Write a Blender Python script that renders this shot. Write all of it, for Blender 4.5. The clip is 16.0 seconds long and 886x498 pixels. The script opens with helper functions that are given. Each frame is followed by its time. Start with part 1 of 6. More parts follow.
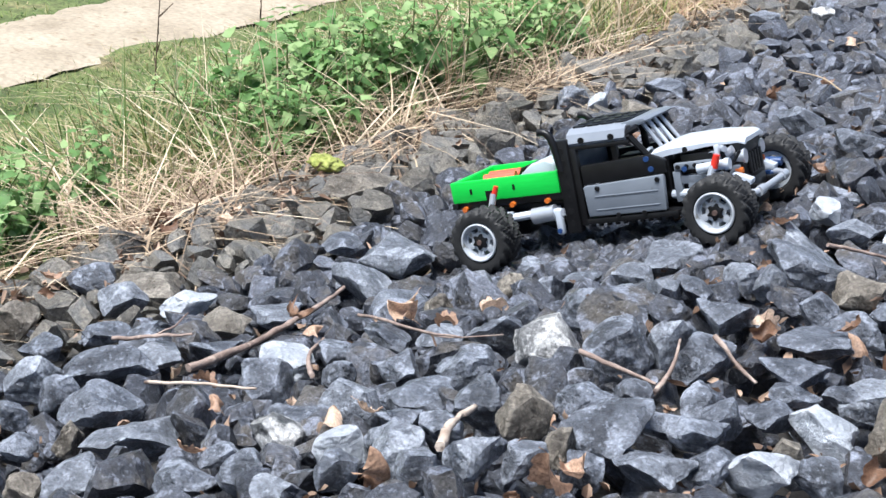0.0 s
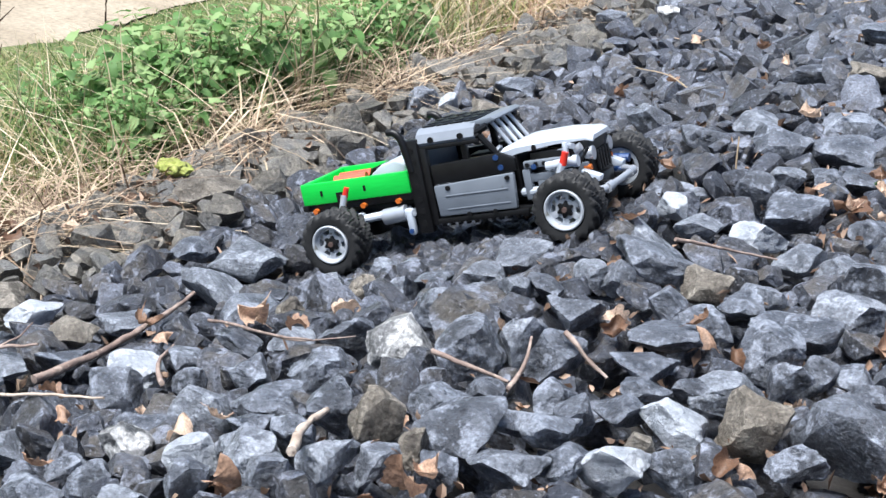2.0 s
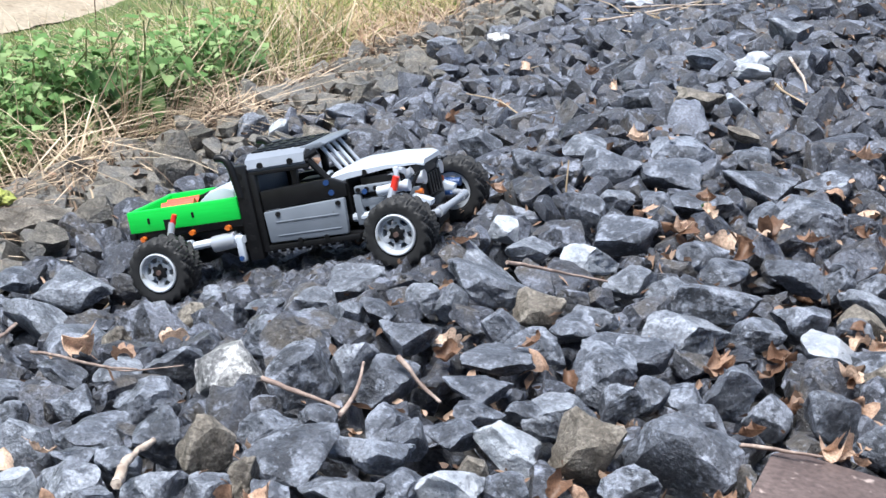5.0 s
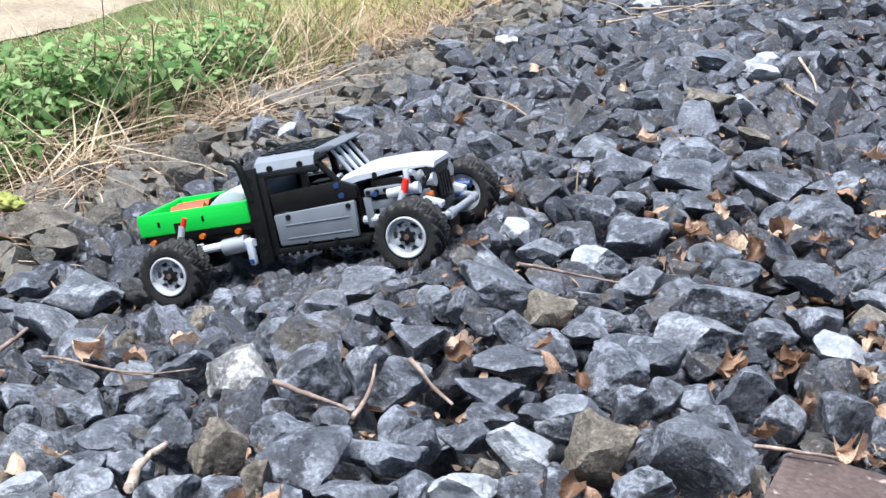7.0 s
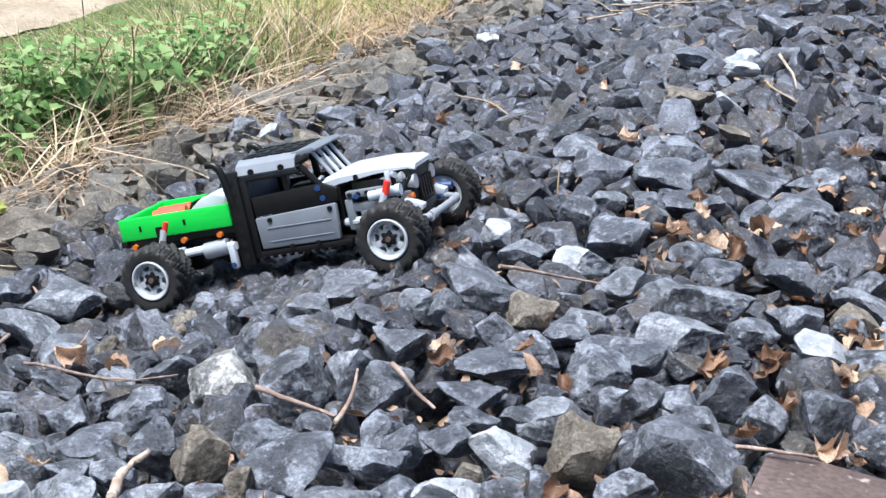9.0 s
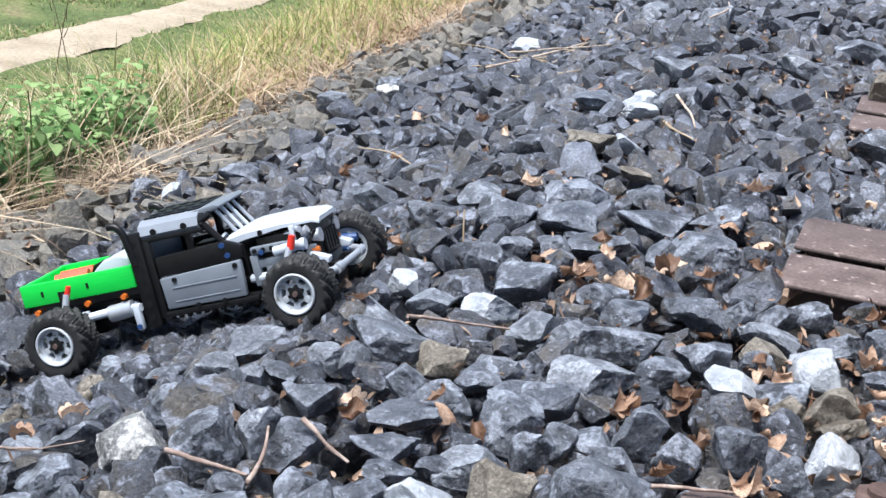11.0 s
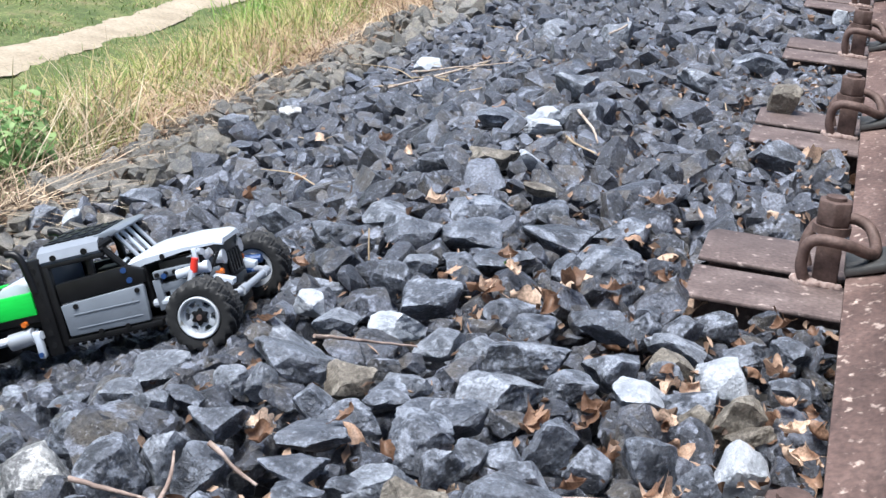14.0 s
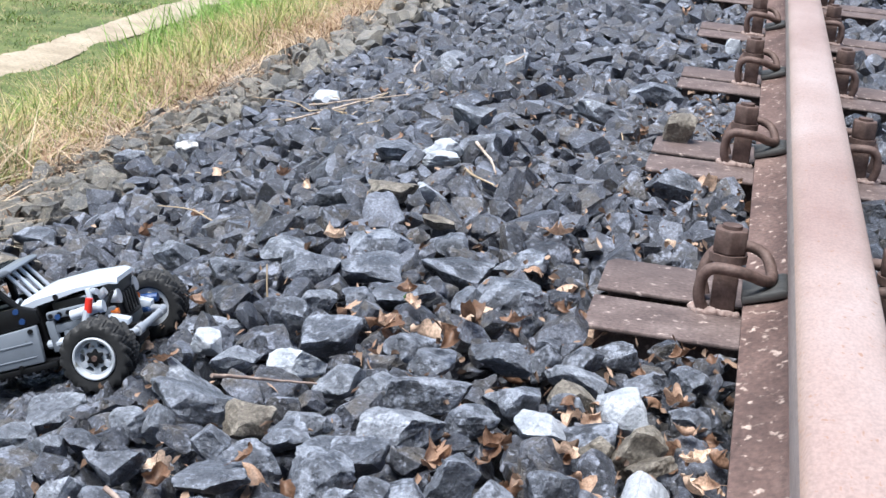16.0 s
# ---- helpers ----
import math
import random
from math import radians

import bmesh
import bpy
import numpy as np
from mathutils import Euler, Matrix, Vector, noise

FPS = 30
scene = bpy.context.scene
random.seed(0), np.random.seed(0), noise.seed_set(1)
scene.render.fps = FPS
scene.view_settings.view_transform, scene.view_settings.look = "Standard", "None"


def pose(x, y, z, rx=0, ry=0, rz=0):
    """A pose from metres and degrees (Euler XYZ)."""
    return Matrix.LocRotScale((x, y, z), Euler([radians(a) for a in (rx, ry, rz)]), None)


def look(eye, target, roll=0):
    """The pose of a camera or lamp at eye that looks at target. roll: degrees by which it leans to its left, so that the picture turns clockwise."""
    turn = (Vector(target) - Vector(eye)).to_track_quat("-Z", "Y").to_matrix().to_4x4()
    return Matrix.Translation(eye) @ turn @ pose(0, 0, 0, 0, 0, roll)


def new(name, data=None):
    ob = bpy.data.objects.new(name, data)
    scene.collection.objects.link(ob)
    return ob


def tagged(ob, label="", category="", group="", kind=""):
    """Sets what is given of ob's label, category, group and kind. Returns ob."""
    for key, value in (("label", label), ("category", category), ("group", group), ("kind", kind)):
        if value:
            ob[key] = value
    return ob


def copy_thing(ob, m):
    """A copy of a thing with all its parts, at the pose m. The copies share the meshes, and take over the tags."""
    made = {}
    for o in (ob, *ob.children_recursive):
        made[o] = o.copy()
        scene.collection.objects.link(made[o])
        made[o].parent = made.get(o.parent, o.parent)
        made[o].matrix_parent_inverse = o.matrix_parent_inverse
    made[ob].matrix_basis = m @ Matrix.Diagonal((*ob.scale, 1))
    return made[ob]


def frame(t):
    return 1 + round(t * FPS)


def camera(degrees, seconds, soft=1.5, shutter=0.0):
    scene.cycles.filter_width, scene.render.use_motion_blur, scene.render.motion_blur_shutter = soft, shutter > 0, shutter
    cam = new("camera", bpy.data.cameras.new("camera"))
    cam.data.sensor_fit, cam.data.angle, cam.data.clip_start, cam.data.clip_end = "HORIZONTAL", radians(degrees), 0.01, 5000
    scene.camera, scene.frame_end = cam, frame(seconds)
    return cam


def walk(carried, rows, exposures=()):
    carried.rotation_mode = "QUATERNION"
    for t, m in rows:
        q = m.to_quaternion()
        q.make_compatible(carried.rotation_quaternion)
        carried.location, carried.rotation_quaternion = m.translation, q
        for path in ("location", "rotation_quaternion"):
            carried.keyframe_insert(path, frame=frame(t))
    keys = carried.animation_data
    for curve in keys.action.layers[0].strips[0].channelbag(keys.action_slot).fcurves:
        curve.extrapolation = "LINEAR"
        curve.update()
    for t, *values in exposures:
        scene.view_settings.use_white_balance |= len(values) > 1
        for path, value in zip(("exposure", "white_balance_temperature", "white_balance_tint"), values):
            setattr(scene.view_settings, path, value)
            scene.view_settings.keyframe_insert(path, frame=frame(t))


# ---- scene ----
# seconds, eye x y z, turn to the left of +y, pitch, lean
PATH = [
    (0, -0.0950, -1.5790, 0.5063, 31.33, -22.87, 5.96),
    (0.5, -0.0948, -1.5759, 0.5054, 30.15, -22.90, 6.09),
    (1, -0.0933, -1.5740, 0.5048, 28.87, -22.75, 6.23),
    (1.5, -0.0936, -1.5709, 0.5029, 27.51, -22.52, 6.51),
    (2, -0.0939, -1.5699, 0.5025, 25.97, -22.23, 6.79),
    (2.5, -0.0948, -1.5657, 0.5000, 24.53, -22.03, 7.03),
    (3, -0.0927, -1.5608, 0.4980, 23.11, -21.74, 7.58),
    (3.5, -0.0947, -1.5578, 0.4959, 21.65, -21.34, 8.04),
    (4, -0.0949, -1.5554, 0.4949, 20.42, -20.83, 8.19),
    (4.2, -0.0935, -1.5579, 0.4947, 19.99, -20.63, 8.28),
    (6.5, -0.0981, -1.5569, 0.4938, 20.23, -20.35, 7.96),
    (7, -0.0978, -1.5565, 0.4921, 20.30, -20.37, 7.83),
    (7.5, -0.0992, -1.5573, 0.4932, 20.37, -20.54, 7.87),
    (8, -0.0984, -1.5576, 0.4938, 20.50, -20.65, 7.84),
    (8.2, -0.0957, -1.5567, 0.4956, 20.53, -20.75, 7.98),
    (10.3, -0.0978, -1.5539, 0.5003, 17.71, -19.28, 6.18),
    (10.5, -0.0965, -1.5508, 0.4973, 17.45, -18.99, 6.29),
    (11, -0.0958, -1.5499, 0.4967, 16.59, -18.33, 6.10),
    (11.5, -0.0950, -1.5490, 0.4965, 15.68, -17.79, 6.09),
    (12, -0.0933, -1.5470, 0.4940, 14.82, -17.37, 5.92),
    (12.5, -0.0939, -1.5453, 0.4940, 14.09, -17.20, 5.60),
    (13, -0.0936, -1.5443, 0.4920, 13.75, -17.09, 5.59),
    (13.5, -0.0931, -1.5438, 0.4918, 13.50, -17.18, 5.66),
    (14, -0.0947, -1.5435, 0.4910, 13.31, -17.23, 5.66),
    (14.5, -0.0919, -1.5407, 0.4906, 12.93, -17.36, 5.81),
    (15, -0.0920, -1.5388, 0.4906, 12.05, -17.27, 5.84),
    (15.5, -0.0936, -1.5358, 0.4882, 10.92, -16.96, 5.73),
    (16, -0.0934, -1.5348, 0.4928, 9.88, -15.84, 5.65),
]
cam = camera(30.28, 16.0, soft=1.5)
walk(cam, [(t, pose(x, y, z, 90 + pitch, 0, turn) @ pose(0, 0, 0, 0, 0, lean)) for t, x, y, z, turn, pitch, lean in PATH],
     exposures=[(0.0, 1.25, 6250, 9), (16.0, 1.25, 6250, 9)])

# ---- light: overcast sky, a weak broad sun ----
SUN_ELEV, SUN_ROT = radians(70), radians(215)
world = bpy.data.worlds.new("sky")
scene.world = world
world.use_nodes = True
wn = world.node_tree.nodes
sky = wn.new("ShaderNodeTexSky")
sky.sky_type, sky.sun_disc = "NISHITA", False
sky.sun_elevation, sky.sun_rotation = SUN_ELEV, SUN_ROT
sky.air_density, sky.dust_density, sky.ozone_density = 1.0, 2.0, 1.4
wn["Background"].inputs["Strength"].default_value = 0.058
world.node_tree.links.new(sky.outputs[0], wn["Background"].inputs["Color"])
sun = new("sun", bpy.data.lights.new("sun", "SUN"))
sun.data.energy, sun.data.angle, sun.data.color = 4.0, radians(38), (1.0, 0.985, 0.965)
sun.matrix_world = look((0, 0, 0), (-math.sin(SUN_ROT) * math.cos(SUN_ELEV), -math.cos(SUN_ROT) * math.cos(SUN_ELEV), -math.sin(SUN_ELEV)))
sun.location = (0, 0, 20)


# ---- materials ----
def material(name, colors, scale=20.0, detail=6.0, rough=0.7, metal=0.0, bump=0.0, bump_scale=None, vary="", vary_amount=0.5,
             fleck=None, fleck_scale=60.0, fleck_level=0.62, transmit=0.0, stretch=None, fixed=False, fleck_soft=0.07, grain=0.0, grain_scale=300.0, rough_vary=0.0):
    """Noise between colours at two scales, relief, flecks, and a tint that differs from piece to piece (vary: island or object)."""
    m = bpy.data.materials.new(name)
    m.use_nodes = True
    n, l = m.node_tree.nodes, m.node_tree.links
    b = n["Principled BSDF"]
    b.inputs["Roughness"].default_value, b.inputs["Metallic"].default_value = rough, metal
    co = n.new("ShaderNodeTexCoord").outputs["Object"]
    if fixed:
        co = n.new("ShaderNodeNewGeometry").outputs["Position"]
    if stretch:
        mp = n.new("ShaderNodeMapping")
        mp.inputs["Scale"].default_value = stretch
        l.new(co, mp.inputs["Vector"])
        co = mp.outputs[0]

    def noise_at(s, d=6.0):
        t = n.new("ShaderNodeTexNoise")
        t.inputs["Scale"].default_value, t.inputs["Detail"].default_value = s, d
        l.new(co, t.inputs["Vector"])
        return t.outputs["Fac"]

    def ramp(stops):
        r = n.new("ShaderNodeValToRGB")
        e = r.color_ramp.elements
        while len(e) < len(stops):
            e.new(0.5)
        for k, (p, c) in enumerate(stops):
            e[k].position, e[k].color = p, (*c, 1)
        return r

    step = 0.5 / max(1, len(colors) - 1)
    r1 = ramp([(0.25 + k * step, c) for k, c in enumerate(colors)])
    fac = noise_at(scale, detail)
    if vary:
        rnd = n.new("ShaderNodeNewGeometry").outputs["Random Per Island"] if vary == "island" else n.new("ShaderNodeObjectInfo").outputs["Random"]
        mix = n.new("ShaderNodeMix")
        mix.inputs[0].default_value = vary_amount
        l.new(fac, mix.inputs[2]), l.new(rnd, mix.inputs[3])
        fac = mix.outputs[0]
    l.new(fac, r1.inputs[0])
    col = r1.outputs[0]
    if fleck:
        r2 = ramp([(fleck_level, (0, 0, 0)), (min(1, fleck_level + fleck_soft), (1, 1, 1))])
        l.new(noise_at(fleck_scale, 8.0), r2.inputs[0])
        mx = n.new("ShaderNodeMix")
        mx.data_type = "RGBA"
        l.new(r2.outputs[0], mx.inputs[0]), l.new(col, mx.inputs[6])
        mx.inputs[7].default_value = (*fleck, 1)
        col = mx.outputs[2]
    if grain:
        mr = n.new("ShaderNodeMapRange")
        mr.inputs["From Min"].default_value, mr.inputs["From Max"].default_value = 0.3, 0.7
        mr.inputs["To Min"].default_value, mr.inputs["To Max"].default_value = 1 - grain, 1 + grain
        l.new(noise_at(grain_scale, 5.0), mr.inputs["Value"])
        mul = n.new("ShaderNodeVectorMath")
        mul.operation = "SCALE"
        l.new(col, mul.inputs[0]), l.new(mr.outputs[0], mul.inputs["Scale"])
        col = mul.outputs[0]
    if rough_vary:
        mr = n.new("ShaderNodeMapRange")
        mr.inputs["To Min"].default_value, mr.inputs["To Max"].default_value = rough - rough_vary, rough + rough_vary
        l.new(noise_at(scale * 2, 4.0), mr.inputs["Value"])
        l.new(mr.outputs[0], b.inputs["Roughness"])
    l.new(col, b.inputs["Base Color"])
    if bump:
        bp = n.new("ShaderNodeBump")
        bp.inputs["Strength"].default_value, bp.inputs["Distance"].default_value = bump, 0.004
        l.new(noise_at(bump_scale or scale * 3, 8.0), bp.inputs["Height"])
        l.new(bp.outputs[0], b.inputs["Normal"])
    if transmit:
        b.inputs["Subsurface Weight"].default_value = 0.0
        tr = n.new("ShaderNodeBsdfTranslucent")
        ms = n.new("ShaderNodeMixShader")
        ms.inputs[0].default_value = transmit
        l.new(col, tr.inputs["Color"]), l.new(b.outputs[0], ms.inputs[1]), l.new(tr.outputs[0], ms.inputs[2])
        l.new(ms.outputs[0], n["Material Output"].inputs["Surface"])
    return m


DARK, SLATE, GREY = (0.022, 0.025, 0.032), (0.044, 0.050, 0.065), (0.12, 0.132, 0.16)
BROWN_STONE = (0.095, 0.083, 0.066)
STONE_RAMP = [(0.84 * tone[0], 0.84 * tone[1], 0.88 * tone[2]) for tone in ((0.016, 0.018, 0.023), SLATE, DARK, (0.075, 0.083, 0.102), (0.042, 0.039, 0.036), SLATE, BROWN_STONE, GREY, (0.22, 0.24, 0.28))]


def stone_material(name, colors, vary="", fleck=(0.255, 0.28, 0.335), level=0.545, grainy=0.6, wear=0.45):
    """Broken rock: a tone for each stone, cloudy patches, pale scuffs and crystal streaks, worn edges, relief at two scales."""
    m = bpy.data.materials.new(name)
    m.use_nodes = True
    n, l = m.node_tree.nodes, m.node_tree.links
    b = n["Principled BSDF"]
    geo = n.new("ShaderNodeNewGeometry")
    rnd = n.new("ShaderNodeObjectInfo").outputs["Random"] if vary != "island" else geo.outputs["Random Per Island"]
    # every stone has its own grain
    shift = n.new("ShaderNodeVectorMath")
    shift.operation = "SCALE"
    shift.inputs[0].default_value = (37.0, 61.0, 83.0)
    l.new(rnd, shift.inputs["Scale"])
    place = n.new("ShaderNodeVectorMath")
    l.new(geo.outputs["Position"], place.inputs[0]), l.new(shift.outputs[0], place.inputs[1])
    co = place.outputs[0]

    def noise_at(scale, detail, kind="FBM", rough=0.6):
        t = n.new("ShaderNodeTexNoise")
        t.noise_type = kind
        t.inputs["Scale"].default_value, t.inputs["Detail"].default_value, t.inputs["Roughness"].default_value = scale, detail, rough
        l.new(co, t.inputs["Vector"])
        return t.outputs["Fac"]

    def spread(value, lo, hi, to_lo=0.0, to_hi=1.0):
        r = n.new("ShaderNodeMapRange")
        r.inputs["From Min"].default_value, r.inputs["From Max"].default_value = lo, hi
        r.inputs["To Min"].default_value, r.inputs["To Max"].default_value = to_lo, to_hi
        l.new(value, r.inputs["Value"])
        return r.outputs[0]

    def blend(fac, col, to):
        x = n.new("ShaderNodeMix")
        x.data_type = "RGBA"
        l.new(fac, x.inputs[0]), l.new(col, x.inputs[6])
        x.inputs[7].default_value = (*to, 1)
        return x.outputs[2]

    mix = n.new("ShaderNodeMix")
    mix.inputs[0].default_value = 0.7 if vary else 0.0
    l.new(spread(noise_at(30, 6), 0.25, 0.75), mix.inputs[2]), l.new(rnd, mix.inputs[3])
    ramp = n.new("ShaderNodeValToRGB")
    e = ramp.color_ramp.elements
    while len(e) < len(colors):
        e.new(0.5)
    for k, c in enumerate(colors):
        e[k].position, e[k].color = 0.1 + 0.8 * k / (len(colors) - 1), (*c, 1)
    l.new(mix.outputs[0], ramp.inputs[0])
    # some stones are scuffed all over, others hardly at all
    more = n.new("ShaderNodeMath")
    more.operation = "PINGPONG"
    l.new(rnd, more.inputs[0])
    more.inputs[1].default_value = 0.071
    add = n.new("ShaderNodeMath")
    l.new(noise_at(46, 9, rough=0.6), add.inputs[0]), l.new(spread(more.outputs[0], 0.0, 0.071, -0.05, 0.05), add.inputs[1])
    col = blend(spread(add.outputs[0], level - 0.01, level + 0.055, 0.0, 0.88), ramp.outputs[0], fleck)
    col = blend(spread(noise_at(34, 5, "RIDGED_MULTIFRACTAL"), 0.76, 1.0, 0.0, 0.8), col, tuple(1.9 * c for c in fleck))
    col = blend(spread(noise_at(165, 7, rough=0.7), 0.56, 0.64, 0.0, 0.38), col, tuple(1.25 * c for c in fleck))
    col = blend(spread(geo.outputs["Pointiness"], 0.515, 0.60, 0.0, wear), col, tuple(1.5 * c for c in fleck))
    grain = n.new("ShaderNodeVectorMath")
    grain.operation = "SCALE"
    l.new(col, grain.inputs[0]), l.new(spread(noise_at(330, 6, rough=0.7), 0.3, 0.7, 1 - grainy, 1 + grainy), grain.inputs["Scale"])
    l.new(grain.outputs[0], b.inputs["Base Color"])
    l.new(spread(noise_at(90, 4), 0.3, 0.7, 0.26, 0.56), b.inputs["Roughness"])
    b.inputs["Specular IOR Level"].default_value = 0.6
    normal = None
    for scale, strength, depth in ((85, 0.8, 0.007), (280, 0.9, 0.0034)):
        bp = n.new("ShaderNodeBump")
        bp.inputs["Strength"].default_value, bp.inputs["Distance"].default_value = strength, depth
        l.new(noise_at(scale, 8, rough=0.65), bp.inputs["Height"])
        if normal:
            l.new(normal, bp.inputs["Normal"])
        normal = bp.outputs[0]
    l.new(normal, b.inputs["Normal"])
    return m


M_BALLAST = stone_material("crushed_stone", STONE_RAMP, "island", fleck=(0.236, 0.257, 0.316), level=0.588, grainy=0.65, wear=0.08)
M_STONE = stone_material("crushed_stone_piece", STONE_RAMP, "object")
M_STONE_PALE = stone_material("pale_stone", [(0.20, 0.222, 0.26), (0.35, 0.38, 0.43), (0.47, 0.50, 0.55)], fleck=(0.49, 0.515, 0.56), grainy=0.22)
M_STONE_TAN = stone_material("tan_stone", [(0.055, 0.046, 0.038), (0.105, 0.09, 0.072), (0.17, 0.15, 0.124)], fleck=(0.25, 0.225, 0.19))
M_STONE_VEIN = stone_material("veined_stone", [DARK, (0.07, 0.073, 0.08), (0.2, 0.2, 0.205)], fleck=(0.56, 0.56, 0.56), level=0.505)
M_DUSTY = stone_material("dusty_stone", [(0.035, 0.034, 0.032), (0.085, 0.077, 0.064), (0.058, 0.064, 0.072), (0.15, 0.135, 0.112), (0.09, 0.095, 0.10), (0.20, 0.185, 0.16)], "island", fleck=(0.20, 0.182, 0.152), level=0.56, wear=0.2)
M_STONE_SLATE = stone_material("slate_stone", [(0.026, 0.030, 0.038), (0.048, 0.055, 0.071), (0.08, 0.09, 0.112), (0.13, 0.142, 0.17)])
M_STONE_GREY = stone_material("grey_stone", [(0.06, 0.068, 0.084), (0.11, 0.122, 0.148), (0.21, 0.23, 0.265)], fleck=(0.30, 0.325, 0.375))
M_STONE_DARK = stone_material("dark_stone", [(0.027, 0.030, 0.038), (0.045, 0.051, 0.065), (0.09, 0.10, 0.122)])
M_SOIL = material("soil_and_roots", [(0.026, 0.026, 0.012), (0.045, 0.052, 0.02), (0.07, 0.085, 0.032)], scale=9, rough=0.95, bump=0.8)
M_TURF = material("turf", [(0.034, 0.050, 0.013), (0.062, 0.088, 0.025), (0.10, 0.122, 0.04), (0.17, 0.14, 0.075)], scale=5, rough=0.95, bump=0.9, bump_scale=90, grain=0.45, grain_scale=60)
M_BED = material("stone_dust", [(0.026, 0.025, 0.026), (0.06, 0.055, 0.05)], scale=40, rough=0.95, bump=0.6)
M_PATH = material("pale_sand_path", [(0.215, 0.176, 0.126), (0.305, 0.256, 0.192), (0.36, 0.31, 0.238)], scale=5, rough=0.95, bump=0.5, bump_scale=60,
                  fleck=(0.20, 0.155, 0.105), fleck_scale=30, fleck_level=0.60, fleck_soft=0.10, grain=0.2, grain_scale=70)
M_RUST = material("rusted_steel", [(0.068, 0.042, 0.037), (0.12, 0.076, 0.066), (0.19, 0.13, 0.114)], scale=14, grain=0.3, grain_scale=200, rough=0.7, metal=0.2, bump=0.35, bump_scale=160,
                  fleck=(0.43, 0.34, 0.295), fleck_scale=110, fleck_level=0.60, fleck_soft=0.10, stretch=(1, 0.6, 1))
M_PLATE = material("rusted_beam_steel", [(0.072, 0.052, 0.049), (0.122, 0.09, 0.084), (0.19, 0.148, 0.138)], scale=18, grain=0.3, grain_scale=220, rough=0.62, metal=0.25, bump=0.3, bump_scale=150,
                   fleck=(0.42, 0.34, 0.31), fleck_scale=85, fleck_level=0.615, fleck_soft=0.11)
M_NUT = material("brown_rust", [(0.058, 0.036, 0.031), (0.10, 0.064, 0.055), (0.145, 0.10, 0.089)], scale=60, rough=0.7, metal=0.2, bump=0.18, bump_scale=260, grain=0.2)
M_WELD = material("pale_weld_crust", [(0.16, 0.10, 0.085), (0.34, 0.25, 0.22), (0.48, 0.39, 0.35)], scale=140, rough=0.7, bump=0.5, bump_scale=260)
M_CLAMP = material("dark_clamp_steel", [(0.055, 0.056, 0.056), (0.10, 0.099, 0.096)], scale=50, rough=0.55, metal=0.4, bump=0.25)
# pale grey-lilac tones hold the sheen of the lit head side
M_HEAD = material("dull_rail_side", [(0.22, 0.17, 0.165), (0.33, 0.275, 0.27), (0.42, 0.365, 0.365)], scale=12, rough=0.42, metal=0.35, grain=0.2, grain_scale=260, bump=0.15, bump_scale=200, stretch=(1.0, 0.3, 1.0))
M_RUNNING = material("worn_rail_head", [(0.33, 0.215, 0.185), (0.44, 0.32, 0.285), (0.53, 0.42, 0.39)], scale=9, rough=0.36, metal=0.3, grain=0.16, grain_scale=420, fleck=(0.34, 0.2, 0.14), fleck_scale=210, fleck_level=0.63, bump=0.12,
                     bump_scale=200, stretch=(1.0, 0.5, 1.0))
M_GRASS = material("grass_blade", [(0.11, 0.18, 0.035), (0.23, 0.31, 0.07), (0.40, 0.42, 0.13), (0.56, 0.45, 0.24)], scale=3, rough=0.55, vary="island", vary_amount=0.75, transmit=0.3)
M_LUSH = material("rank_grass_blade", [(0.12, 0.22, 0.04), (0.20, 0.36, 0.07), (0.32, 0.45, 0.12)], scale=2, rough=0.5, vary="island", vary_amount=0.7, transmit=0.35)
M_BANK = material("bank_grass_blade", [(0.05, 0.095, 0.02), (0.10, 0.165, 0.038), (0.20, 0.25, 0.075), (0.40, 0.33, 0.18)], scale=3, rough=0.55, vary="island", vary_amount=0.75, transmit=0.3)
M_DRY = material("dry_grass_blade", [(0.20, 0.11, 0.065), (0.38, 0.24, 0.15), (0.55, 0.395, 0.27), (0.40, 0.30, 0.15)], scale=4, rough=0.7, vary="island", vary_amount=0.75, transmit=0.2)
M_LAWN = material("short_grass_blade", [(0.072, 0.128, 0.027), (0.13, 0.20, 0.048), (0.215, 0.27, 0.08), (0.38, 0.31, 0.17)], scale=2, rough=0.6, vary="island", vary_amount=0.7, transmit=0.3)
M_NETTLE = material("nettle_leaf", [(0.05, 0.125, 0.028), (0.125, 0.25, 0.072), (0.265, 0.385, 0.155)], scale=8, rough=0.62, vary="island", vary_amount=0.7, transmit=0.35, bump=0.3, bump_scale=120)
M_STEM = material("green_stem", [(0.12, 0.17, 0.06), (0.20, 0.21, 0.09)], scale=20, rough=0.6)
M_BARK = material("grey_bark", [(0.10, 0.07, 0.06), (0.22, 0.16, 0.135), (0.36, 0.285, 0.245)], scale=60, rough=0.8, bump=0.6, bump_scale=180, fleck=(0.40, 0.32, 0.27), fleck_scale=75, fleck_level=0.59, fleck_soft=0.09)
M_BARE = material("bare_pale_wood", [(0.25, 0.19, 0.145), (0.42, 0.34, 0.28), (0.55, 0.47, 0.40)], scale=40, rough=0.75, bump=0.5, bump_scale=180, fleck=(0.13, 0.085, 0.065), fleck_scale=80, fleck_level=0.58)
M_BARK_DARK = material("brown_bark", [(0.05, 0.03, 0.02), (0.12, 0.075, 0.05)], scale=60, rough=0.8, bump=0.6, bump_scale=180)
